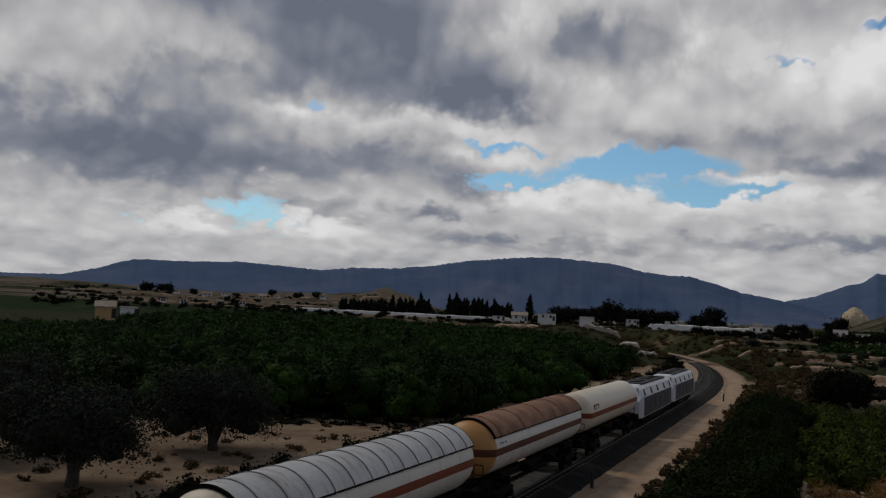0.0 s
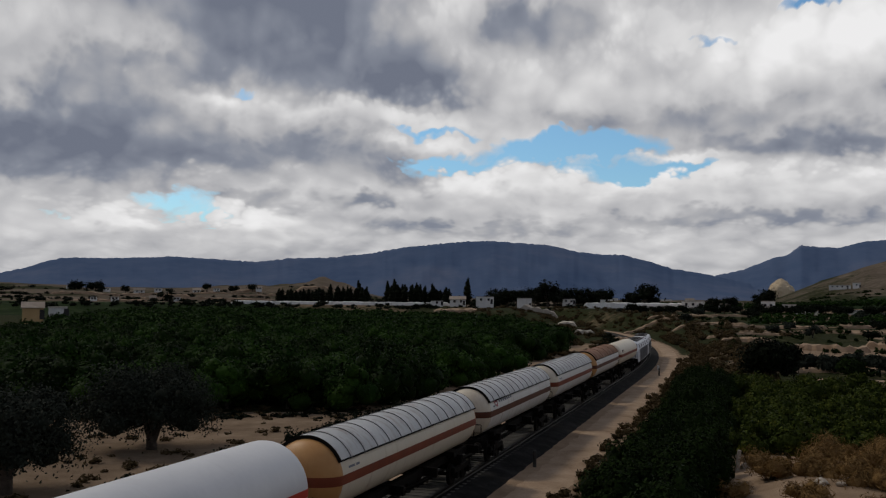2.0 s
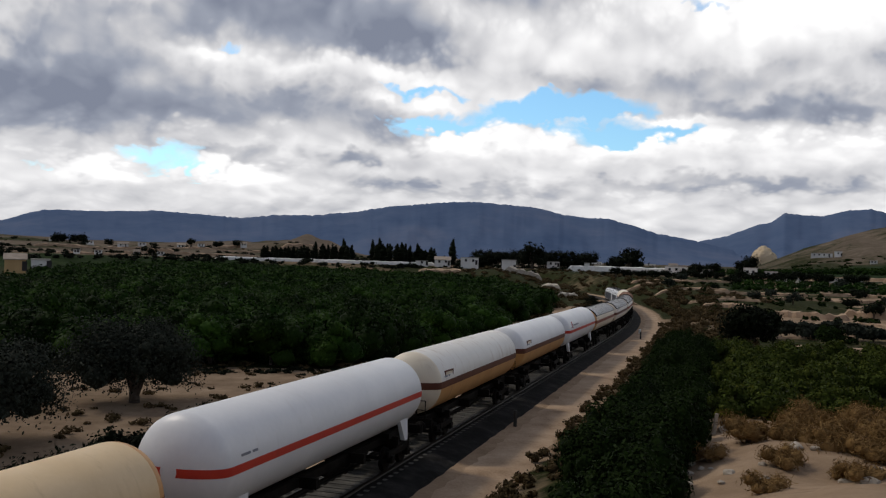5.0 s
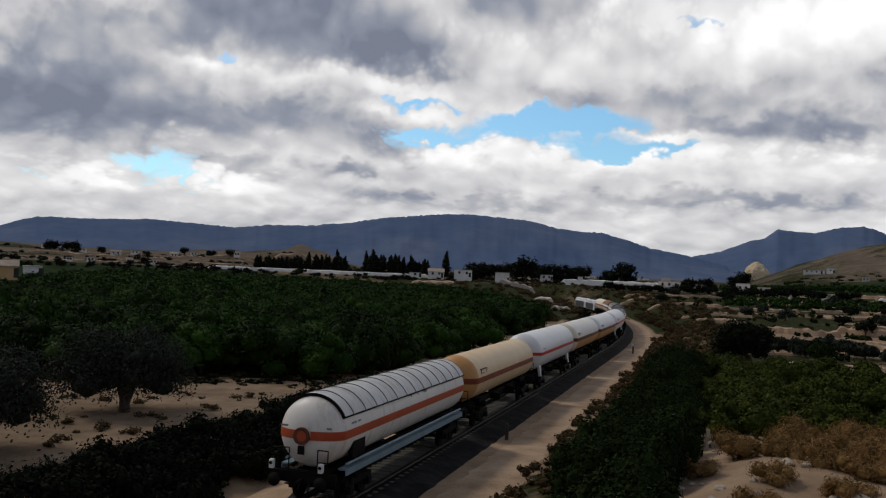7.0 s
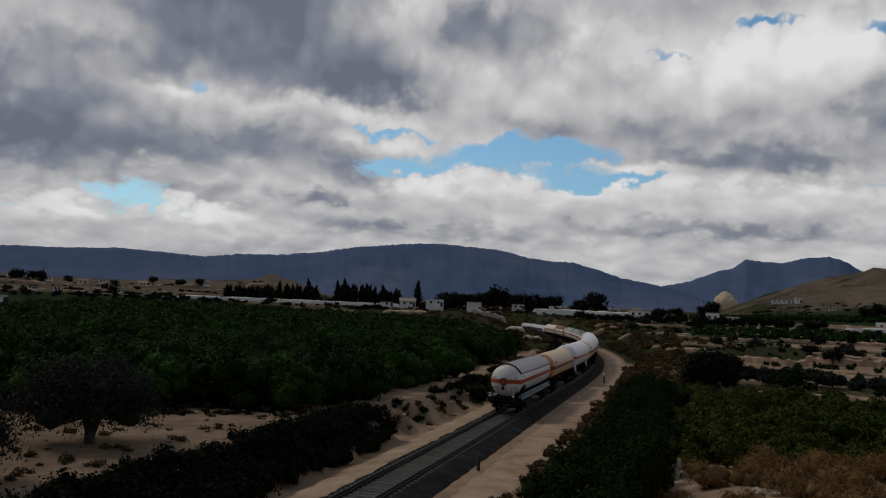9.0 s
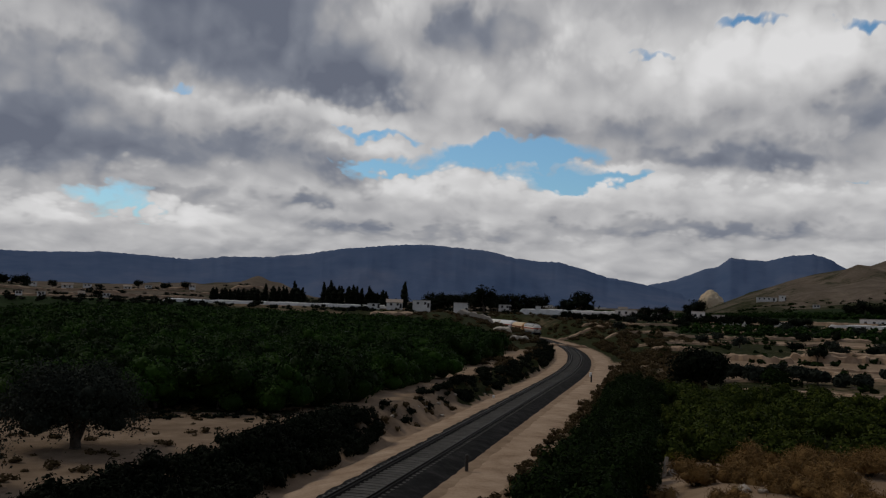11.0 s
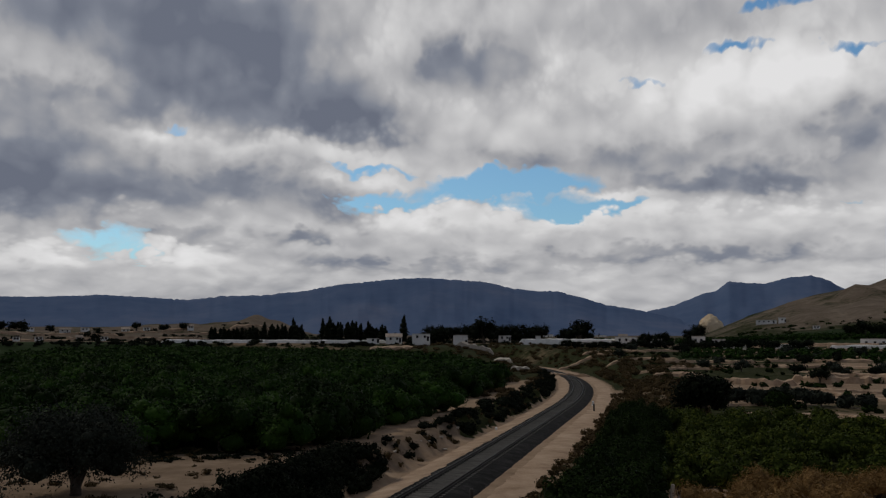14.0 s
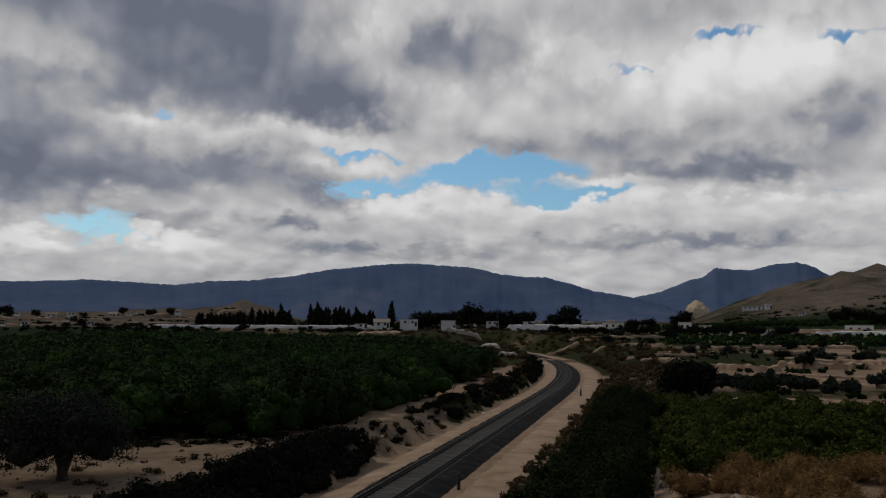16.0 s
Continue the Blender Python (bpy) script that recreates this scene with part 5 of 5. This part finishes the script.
rng = np.random.default_rng(51)
for i in range(70):
    x, y = rng.uniform(11, 27), rng.uniform(26, 39)
    if line_coords(np.array([x]), np.array([y]))[1][0] > 11:
        boulder(x, y, rng.uniform(0.10, 0.38), 300 + i)
for i in range(16):
    s, o = rng.uniform(40, 120), rng.uniform(-5.2, -4.2)
    x, y, _ = on_line(s, o)
    boulder(x, y, rng.uniform(0.1, 0.22), 400 + i, label="pale stone fallen beside the railway line", group="stones beside the line")


# clods and tufts on the bare olive ground
def tufts(places, mat, name, label, seed, per, size):
    return brush(name, label, "tufts", places, mat, per, size, seed, core=0.6)


rng = np.random.default_rng(61)
spots = []
while len(spots) < 240:
    x, y = rng.uniform(-34, 6), rng.uniform(27, 62)
    if line_coords(np.array([x]), np.array([y]))[1][0] < -10.5:
        g = rng.uniform(0.3, 0.75)
        spots.append((x, y, g * 1.4, g * 0.5))
tufts(spots, "weed_leaf", "ground_tufts", "low dark tufts and clods on bare earth", 62, 120, 0.09)
edge = [(rng.uniform(-32, 6), 58.2 + rng.uniform(-1.8, 1.2), rng.uniform(0.5, 1.5), rng.uniform(0.14, 0.34)) for _ in range(150)]
edge = [e for e in edge if line_coords(np.array([e[0]]), np.array([e[1]]))[1][0] < -10]
tufts(edge, "dark_leaf", "field_edge_scrub", "low dark scrub along the field edge", 63, 110, 0.12)


# ---- the middle distance ----
def bearing_point(b, d):
    return d * math.sin(radians(b)), d * math.cos(radians(b))


def round_tree(b, d, w, h, seed, mat="dark_leaf", label="dark round-crowned tree near the village", group="trees by the village", leaves=900):
    x, y = bearing_point(b, d)
    tree("tree", label, "tree", group, x, y, w, h, h * 0.12, mat, leaves, max(0.25, w * 0.045), seed, seed * 37 % 360, 11, w * 0.03)


def cypress(b, d, h, w, seed):
    x, y = bearing_point(b, d)
    rng = np.random.default_rng(seed)
    t = thing("cypress", "narrow dark cypress in a row", "tree", "cypress row", pose(x, y, gz(x, y), 0, 0, 0))
    ls = [(rng.uniform(-0.1, 0.1) * w, rng.uniform(-0.1, 0.1) * w, h * u, w * 0.5 * q, w * 0.5 * q, h * 0.13) for u, q in ((0.14, 0.8), (0.3, 1.0), (0.47, 0.95), (0.63, 0.78), (0.78, 0.52), (0.9, 0.28))]
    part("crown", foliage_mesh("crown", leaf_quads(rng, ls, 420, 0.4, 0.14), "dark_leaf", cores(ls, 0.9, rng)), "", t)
    bm = bmesh.new()
    rod(bm, (0, 0, -0.3), (0, 0, h * 0.3), 0.16, 7, 0.1)
    part("trunk", bm, "bark", t)


rng = np.random.default_rng(71)
D_ROW = 430
for i in range(54):
    b = -6.5 + 13.4 * i / 53 + rng.uniform(-0.08, 0.08)
    if -0.8 < b < 0.3 or 4.4 < b < 5.0:
        continue
    tall = rng.uniform(5.5, 7.6) if b < -0.5 else rng.uniform(6.0, 9.8)
    if -3.0 < b < -0.8:
        tall += 2.0
    if rng.random() < 0.18:
        tall *= 1.35
    cypress(b, D_ROW + rng.uniform(-6, 10), tall, rng.uniform(3.0, 4.8), 500 + i)
for i, (b, d, w, h) in enumerate([(10.75, 425, 16, 12.5), (9.9, 440, 8, 9.5), (11.9, 440, 8, 8.0), (8.2, 445, 10, 9), (7.4, 450, 9, 8.5), (12.9, 445, 8, 6.5), (13.8, 450, 7, 6.5), (16.9, 430, 17, 12.0), (15.9, 440, 9, 7),
                                  (24.1, 420, 11, 10), (23.6, 425, 7, 7.5), (33.6, 470, 12, 9), (34.6, 470, 11, 7.5), (32.9, 475, 9, 6.5), (3.9, 440, 7, 7), (-13.3, 420, 5, 5.5), (22.0, 425, 9, 5.5), (21.0, 380, 7, 5),
                                  (-11.0, 640, 8, 7), (-8.2, 640, 8, 6), (-9.4, 650, 9, 5), (-15.8, 640, 7, 6), (-17.5, 620, 14, 5), (-18.6, 620, 12, 5), (36.0, 500, 12, 9), (35.2, 420, 9, 7)]):
    round_tree(b, d, w, h, 600 + i)
for i in range(36):
    b = 5.0 + 9.6 * i / 35 + rng.uniform(-0.15, 0.15)
    w = rng.uniform(7, 11)
    round_tree(b, 446 + rng.uniform(-8, 10), w, rng.uniform(7.5, 11.5), 900 + i, label="dark tree in the belt behind the barn", group="tree belt", leaves=600)
for i in range(46):
    b, d = rng.uniform(14.5, 36.5), rng.uniform(130, 340)
    x, y = bearing_point(b, d)
    o = line_coords(np.array([x]), np.array([y]))[1][0]
    if o < 14:
        continue
    w = rng.uniform(2.4, 4.4)
    round_tree(b, d, w, w * rng.uniform(0.5, 0.75), 700 + i, "olive_leaf" if rng.random() < 0.45 else "dark_leaf", "scattered dark tree among dry terraces", "trees among the terraces", 420)
for i in range(24):
    b = 16.2 + 0.62 * i + rng.uniform(-0.2, 0.2)
    w = rng.uniform(4.2, 6.4)
    round_tree(b, (312 if b < 22 else 300) + rng.uniform(-7, 7), w, w * rng.uniform(0.55, 0.72), 760 + i, label="dark round tree in a row below the white wall", group="row of trees below the wall", leaves=700)
for i in range(10):
    b = 25.0 + 1.25 * i + rng.uniform(-0.25, 0.25)
    w = rng.uniform(2.4, 3.4)
    round_tree(b, 116 + rng.uniform(-6, 6), w, w * rng.uniform(0.55, 0.7), 830 + i, "olive_leaf", "small grey-green olive tree on a dry terrace", "olive trees on the terraces", 1600)
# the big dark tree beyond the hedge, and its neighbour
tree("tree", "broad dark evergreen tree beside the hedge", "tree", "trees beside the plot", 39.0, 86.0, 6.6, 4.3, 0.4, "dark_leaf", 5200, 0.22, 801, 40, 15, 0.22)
tree("tree", "dark bushy tree behind the plot", "tree", "trees beside the plot", 50.5, 92.0, 3.6, 2.3, 0.3, "hedge_leaf", 3000, 0.2, 802, 80, 12, 0.16)

brush("terrace_scrub", "dark scrub dotted over dry terraces", "scrub", [(*bearing_point(b, d), w, w * 0.5) for b, d, w in
      [(rng.uniform(14.5, 37), rng.choice([108, 127, 148, 165, 182, 204, 226, 247, 268, 290]) + rng.normal(0, 2.5), rng.uniform(0.8, 2.2)) for _ in range(230)] if line_coords(*[np.array([q]) for q in bearing_point(b, d)])[1][0] > 12], "hedge_leaf", 9, 0.42, 81)
brush("far_scrub", "dark scrub and hedges dotted over the plain", "scrub", [(*bearing_point(b, d), w, w * rng.uniform(0.22, 0.45)) for b, d, w in
      [(rng.uniform(-25, 13), rng.choice([388, 398, 440, 470, 520, 560, 600, 655]) + rng.normal(0, 4), rng.uniform(1.5, 6.0)) for _ in range(520)]], "dark_leaf", 4, 0.7, 82)
slope = []
for _ in range(70):
    w = rng.uniform(2.0, 6.0)
    slope.append((*bearing_point(rng.uniform(26.5, 38), rng.uniform(545, 655)), w, w * rng.uniform(0.2, 0.4)))
brush("hill_scrub", "thin dark scrub at the foot of the dry hillside", "scrub", slope, "hedge_leaf", 4, 0.7, 83)
green = []
for b in np.arange(17.5, 37, 0.42):
    for d in (455, 470, 486):
        green.append((*bearing_point(b + rng.uniform(-0.1, 0.1), d + rng.uniform(-4, 4)), 4.6, 2.8))
for b in np.arange(23.5, 37, 0.62):
    for d in (246, 257, 268, 280, 292):
        green.append((*bearing_point(b + rng.uniform(-0.1, 0.1), d + rng.uniform(-3, 3)), 3.6, 1.6))
brush("far_groves", "dark green groves at the foot of the hill", "grove", green, "orchard_leaf", 8, 0.5, 84)


def terrace_wall(b0, b1, d, h, thick=1.6, label="pale dry terrace bank between small fields", mat="sand"):
    n = max(6, int((b1 - b0) / 0.22))
    r2 = np.random.default_rng(int(d * 10 + b0 * 7) % 9999)
    worn = 0.04 if mat == "lime" else 0.16
    verts, faces = [], []
    for i in range(n + 1):
        b = b0 + (b1 - b0) * i / n
        dd = d + 0.8 * math.sin(b * 1.3 + d) + r2.uniform(-0.15, 0.15)
        ends = 1.0 if 0 < i < n else 0.35
        for q, z in ((0, -0.6), (0.3, h * ends * (0.5 + r2.uniform(-worn, worn))), (thick, h * ends * (0.56 + r2.uniform(-worn, worn))), (thick + 0.5, -0.6)):
            x, y = bearing_point(b, dd + q)
            verts.append((x, y, gz(x, y) + z))
    for i in range(n):
        for j in range(3):
            a = i * 4 + j
            faces.append((a, a + 4, a + 5, a + 1))
    faces += [(0, 1, 2, 3), (n * 4 + 3, n * 4 + 2, n * 4 + 1, n * 4)]
    tagged(new("terrace_wall", mesh_of("terrace_wall", verts, faces, [mat])), label, "terrace wall", "terrace banks")


for b0, b1, d, h in [(23.5, 30, 111, 0.5), (26, 33, 131, 0.6), (31, 37, 172, 1.2), (22, 27.5, 222, 1.2), (28, 34, 232, 1.3), (17, 21, 278, 1.4), (23.5, 31, 272, 1.4), (31.5, 37, 330, 1.6), (16, 24, 345, 1.6), (24.5, 33, 352, 1.8),
                     (-21.5, -14.5, 452, 1.6), (-15, -7, 505, 2.2), (-20, -12, 560, 2.6), (-12, -5, 590, 2.4), (-9.5, -2.5, 640, 3.0), (21.6, 25.5, 92, 0.35), (25.8, 36.5, 99, 0.35), (27.5, 37, 122, 0.6), (30, 37, 139, 0.6), (25.5, 29.8, 150, 1.6), (29.5, 35, 158, 1.8), (20.5, 26, 190, 0.9), (22.5, 34, 205, 0.9), (18.5, 23, 232, 1.0),
                     (24, 36.5, 250, 1.1), (15.5, 19, 262, 1.2), (19, 27, 292, 1.3), (27, 37, 305, 1.0), (21.2, 24.5, 168, 1.5), (14.6, 17.5, 215, 1.2)]:
    terrace_wall(b0, b1, d, h)
terrace_wall(-9.5, 4.5, 408, 2.6, 1.2, "long pale field wall before the cypress row", "lime")
terrace_wall(13.0, 20.5, 386, 4.6, 1.2, "long whitish wall above the fields", "lime")
terrace_wall(3.4, 7.6, 372, 2.4, 6.0, "pale heap of earth before the village")
terrace_wall(11.4, 12.6, 232, 1.8, 5.0, "pale bare patch of earth by the bend", "stone")
terrace_wall(12.4, 13.7, 196, 1.6, 4.0, "pale bare patch of earth by the bend", "stone")
terrace_wall(9.0, 11.4, 285, 3.4, 2.0, "pale strip of bare earth behind the orchard", "stone")
for b0, b1 in ((25.4, 27.2), (28.4, 30.6), (31.6, 36.8)):
    terrace_wall(b0, b1, 309, 3.0, 1.2, "whitish field wall beyond the groves", "lime")
terrace_wall(34.0, 37.5, 520, 2.0, 2.0, "pale field wall at the foot of the hill")


def house(b, d, w, deep, h, base, roof="flat", wall="lime", label="small white farm building", turn=None, windows=2, door=True, group="village houses"):
    """base: the height of its floor in the world; its footing reaches down into the ground."""
    x, y = bearing_point(b, d)
    t = thing("house", label, "house", group, pose(x, y, base, 0, 0, -b if turn is None else turn))
    foot = min(-0.4, gz(x, y) - base - 0.8)
    bm = bmesh.new()
    box(bm, -w / 2, w / 2, -deep / 2, deep / 2, foot, h)
    if roof == "gable":
        v = [bm.verts.new(p) for p in ((-w / 2, -deep / 2, h), (-w / 2, deep / 2, h), (-w / 2, 0, h + deep * 0.22), (w / 2, -deep / 2, h), (w / 2, deep / 2, h), (w / 2, 0, h + deep * 0.22))]
        bm.faces.new(v[:3])
        bm.faces.new(v[3:])
    part("wall", bm, wall, t)
    bm = bmesh.new()
    if roof == "gable":
        r = deep * 0.22
        for sgn in (-1, 1):
            v = [bm.verts.new(p) for p in ((-w / 2 - 0.3, sgn * (deep / 2 + 0.35), h - 0.12), (w / 2 + 0.3, sgn * (deep / 2 + 0.35), h - 0.12), (w / 2 + 0.3, 0, h + r + 0.03), (-w / 2 - 0.3, 0, h + r + 0.03))]
            u = [bm.verts.new(p.co + Vector((0, 0, 0.16))) for p in v]
            for f in ((v[0], v[1], v[2], v[3]), (u[3], u[2], u[1], u[0]), (v[0], u[0], u[1], v[1]), (v[1], u[1], u[2], v[2]), (v[3], v[2], u[2], u[3]), (v[0], v[3], u[3], u[0])):
                bm.faces.new(f)
        part("roof", bm, "tile_roof", t)
    else:
        box(bm, -w / 2 - 0.12, w / 2 + 0.12, -deep / 2 - 0.12, deep / 2 + 0.12, h, h + 0.28)
        part("roof", bm, "flat_roof", t)
    for i in range(windows):
        cx = -w / 2 + w * (i + 0.7) / (windows + 0.4)
        bm = bmesh.new()
        box(bm, cx - 0.5, cx + 0.5, -deep / 2 - 0.03, -deep / 2 + 0.05, h * 0.45, h * 0.45 + 1.1)
        win = part("window", bm, "glass_dark", t)
        bm = bmesh.new()
        box(bm, cx - 0.6, cx + 0.6, -deep / 2 - 0.10, -deep / 2, h * 0.45 - 0.12, h * 0.45)
        part("sill", bm, "lime", win)
    if door:
        bm = bmesh.new()
        box(bm, w * 0.32, w * 0.32 + 1.0, -deep / 2 - 0.04, -deep / 2 + 0.05, 0, 2.1)
        part("door", bm, "roof_dark", t)
    return t


def level(el, d):
    return VIEW + math.tan(radians(el)) * d


house(9.25, 385, 6.2, 6, 4.0, level(-0.40, 385), "flat", "lime", "bright white barn with a dark open side", windows=0, door=True)
house(6.7, 400, 8.0, 5, 3.0, level(-0.16, 400), "flat", label="long low pale farm building")
house(4.95, 405, 7.2, 6, 2.6, level(-0.26, 405), "gable", label="pale farmhouse with tiled roof")
house(3.6, 405, 5.6, 5, 1.9, level(-0.3, 405), "flat", label="low whitish shed by the village", windows=1)
house(12.1, 430, 6.0, 6, 2.4, level(-0.15, 430), "flat", label="pale house half hidden by trees")
house(14.25, 388, 2.2, 2.2, 3.4, level(-0.35, 388), "flat", label="small white tower hut by the wall", windows=0, door=False)
house(19.8, 385, 9.2, 6, 2.9, level(-0.33, 385), "flat", label="white flat-roofed house with small windows", windows=3)
house(21.6, 392, 5.0, 5, 2.0, level(-0.33, 392), "flat", label="small white outbuilding with one window", windows=1)
house(24.2, 372, 5.2, 5, 3.6, level(-0.40, 372), "flat", label="broken white ruin with empty windows", windows=2)
house(25.4, 374, 5.0, 5, 2.4, level(-0.40, 374), "flat", label="low white ruined outhouse", windows=2)
house(34.1, 400, 10.6, 7, 3.5, level(-0.48, 400), "flat", label="white block-shaped building with small windows", windows=3)
house(28.2, 678, 14.0, 4, 2.4, sheet_z(*bearing_point(28.2, 678)) + 0.3, "flat", label="long white building on the hillside", windows=4)
house(29.1, 678, 5.0, 4, 3.2, sheet_z(*bearing_point(29.1, 678)) + 0.3, "flat", label="small white house on the hillside", windows=1)
house(-20.9, 215, 4.2, 5, 2.5, level(-1.30, 215), "gable", "ochre_wall", "ochre farm shed with tiled roof", windows=0)
house(-19.55, 205, 3.6, 4, 2.2, level(-1.27, 205), "flat", "lime", "small white pump house with a dark doorway", windows=0)
for i, (b, d, w, h, el) in enumerate([(-15.0, 640, 12, 3.4, 0.78), (-13.9, 640, 9, 3.2, 0.75), (-16.9, 650, 9, 3, 0.85), (-11.6, 650, 9, 3.4, 0.75), (-10.4, 660, 8, 3.2, 0.75), (-8.6, 660, 9, 3, 0.7),
                                      (-7.8, 640, 7, 3, 0.65), (-18.9, 640, 9, 3, 0.8), (-12.8, 470, 6, 2.4, 0.02), (-14.2, 470, 5, 2.2, 0.0), (-16.4, 450, 6, 2.4, -0.05), (-17.6, 450, 5, 2.4, -0.05),
                                      (14.6, 800, 12, 4, 0.55), (15.0, 820, 9, 5, 0.6), (18.2, 1500, 30, 6, 0.55), (19.6, 1550, 26, 6, 0.5), (21.0, 1500, 34, 6, 0.48), (31.0, 600, 7, 3, 0.3)]):
    house(b, d, w * 0.6, 5 if d < 1000 else 14, h * 0.72, gz(*bearing_point(b, d)) + 0.1, "flat" if i % 3 else "gable", label="distant pale house on the plain", windows=2, door=False, group="distant houses")


def outcrop(b, d, w, h, base):
    rng = np.random.default_rng(91)
    bm = bmesh.new()
    bmesh.ops.create_icosphere(bm, subdivisions=4, radius=1.0)
    for v in bm.verts:
        k = (1 + 0.13 * noise.fractal(v.co * 2.4, 0.8, 2.1, 6)) * (1.0 - 0.22 * max(0.0, v.co.z) * (0.4 + abs(v.co.x)))
        v.co = Vector((v.co.x * w / 2 * k, v.co.y * w / 3 * k, max(-0.6, v.co.z) * h * k))
    me = bpy.data.meshes.new("rock_outcrop")
    bm.to_mesh(me)
    bm.free()
    me.materials.append(M["rock"])
    x, y = bearing_point(b, d)
    ob = new("rock_outcrop", me)
    ob.matrix_basis = pose(x, y, base, 0, 0, -b)
    tagged(ob, "bright sunlit pale rock outcrop before the mountain", "rock outcrop", kind="structure")


outcrop(24.95, 1150, 30, 16, level(0.82, 1150))


def utility_pole(b, d, h):
    x, y = bearing_point(b, d)
    t = thing("utility_pole", "thin dark utility pole by the white barn", "utility pole", "", pose(x, y, gz(x, y), 0, 0, 0))
    bm = bmesh.new()
    rod(bm, (0, 0, -0.4), (0, 0, h), 0.13, 8, 0.08)
    part("pole", bm, "post", t)
    bm = bmesh.new()
    box(bm, -0.9, 0.9, -0.06, 0.06, h - 0.7, h - 0.55)
    part("crossarm", bm, "post", t)


utility_pole(9.8, 380, 10.5)


def marker_post(s, o, h, mat, label, r=0.07):
    x, y, a = on_line(s, o)
    z = gz(x, y)
    t = thing("marker_post", label, "post", "posts along the line", pose(x, y, max(z, -0.5), 0, 0, -math.degrees(a)))
    bm = bmesh.new()
    rod(bm, (0, 0, -0.4), (0, 0, h), r, 8)
    part("post", bm, mat, t)
    bm = bmesh.new()
    rod(bm, (0, 0, h), (0, 0, h + 0.05), r * 1.25, 8, r * 0.7)
    part("cap", bm, mat, t)


marker_post(53.4, 3.0, 0.85, "post", "short dark marker post beside the ballast", 0.1)
marker_post(118.5, 4.2, 0.9, "post", "short dark marker post beside the ballast", 0.1)
marker_post(128.0, 3.4, 0.55, "lamp_white", "low white marker beside the ballast", 0.16)
marker_post(92.0, -3.1, 0.3, "lamp_white", "low white marker stone beside the ballast", 0.12)


def white_post(x, y, h):
    t = thing("white_post", "leaning whitewashed post at the hedge end", "post", "white posts by the plot", pose(x, y, gz(x, y), 4, 6, 0))
    bm = bmesh.new()
    box(bm, -0.07, 0.07, -0.07, 0.07, -0.4, h, 0.02)
    part("post", bm, "stone", t)


white_post(31.2, 77.0, 1.1)
white_post(29.6, 75.0, 0.5)
white_post(15.8, 38.5, 0.9)


# ---- sleepers: the nearest ones single, the farther ones joined ----
def sleeper_mesh():
    bm = bmesh.new()
    v = [bm.verts.new(p) for p in ((-1.3, -0.14, 0), (1.3, -0.14, 0), (1.3, 0.14, 0), (-1.3, 0.14, 0), (-1.28, -0.11, 0.17), (1.28, -0.11, 0.17), (1.28, 0.11, 0.17), (-1.28, 0.11, 0.17))]
    for f in ((4, 5, 6, 7), (0, 1, 5, 4), (1, 2, 6, 5), (2, 3, 7, 6), (3, 0, 4, 7)):
        bm.faces.new([v[i] for i in f])
    me = bpy.data.meshes.new("sleeper")
    bm.to_mesh(me)
    bm.free()
    me.materials.append(M["sleeper"])
    return me


SLEEPER = sleeper_mesh()
for i in range(300):
    s = 24.0 + 0.62 * i
    x, y, a = on_line(s)
    ob = new("sleeper", SLEEPER)
    ob.parent = track
    ob.matrix_basis = pose(x, y, -0.325, 0, 0, -math.degrees(a))
verts, faces = [], []
for i in range(120):
    x, y, a = on_line(24.0 + 0.62 * (300 + i))
    m = pose(x, y, -0.325, 0, 0, -math.degrees(a))
    base = len(verts)
    verts += [tuple(m @ v.co) for v in SLEEPER.vertices]
    faces += [tuple(base + k for k in p.vertices) for p in SLEEPER.polygons]
far = new("far_sleepers", mesh_of("far_sleepers", verts, faces, ["sleeper"]))
far.parent = track
tagged(far, "far concrete sleepers", kind="stuff")


def motions():
    times = sorted({round(0.5 * i, 2) for i in range(33)} | {a for a, _ in TAIL})
    behind = 0.0
    for wagon, length in TRAIN:
        rows = []
        for t in times:
            s = tail_at(t) + behind + length / 2
            x0, y0, _ = on_line(s - 6.0)
            x1, y1, _ = on_line(s + 6.0)
            rows.append((t, pose((x0 + x1) / 2, (y0 + y1) / 2, 0, 0, 0, -math.degrees(math.atan2(x1 - x0, y1 - y0)))))
        walk(wagon, rows)
        behind += length


motions()
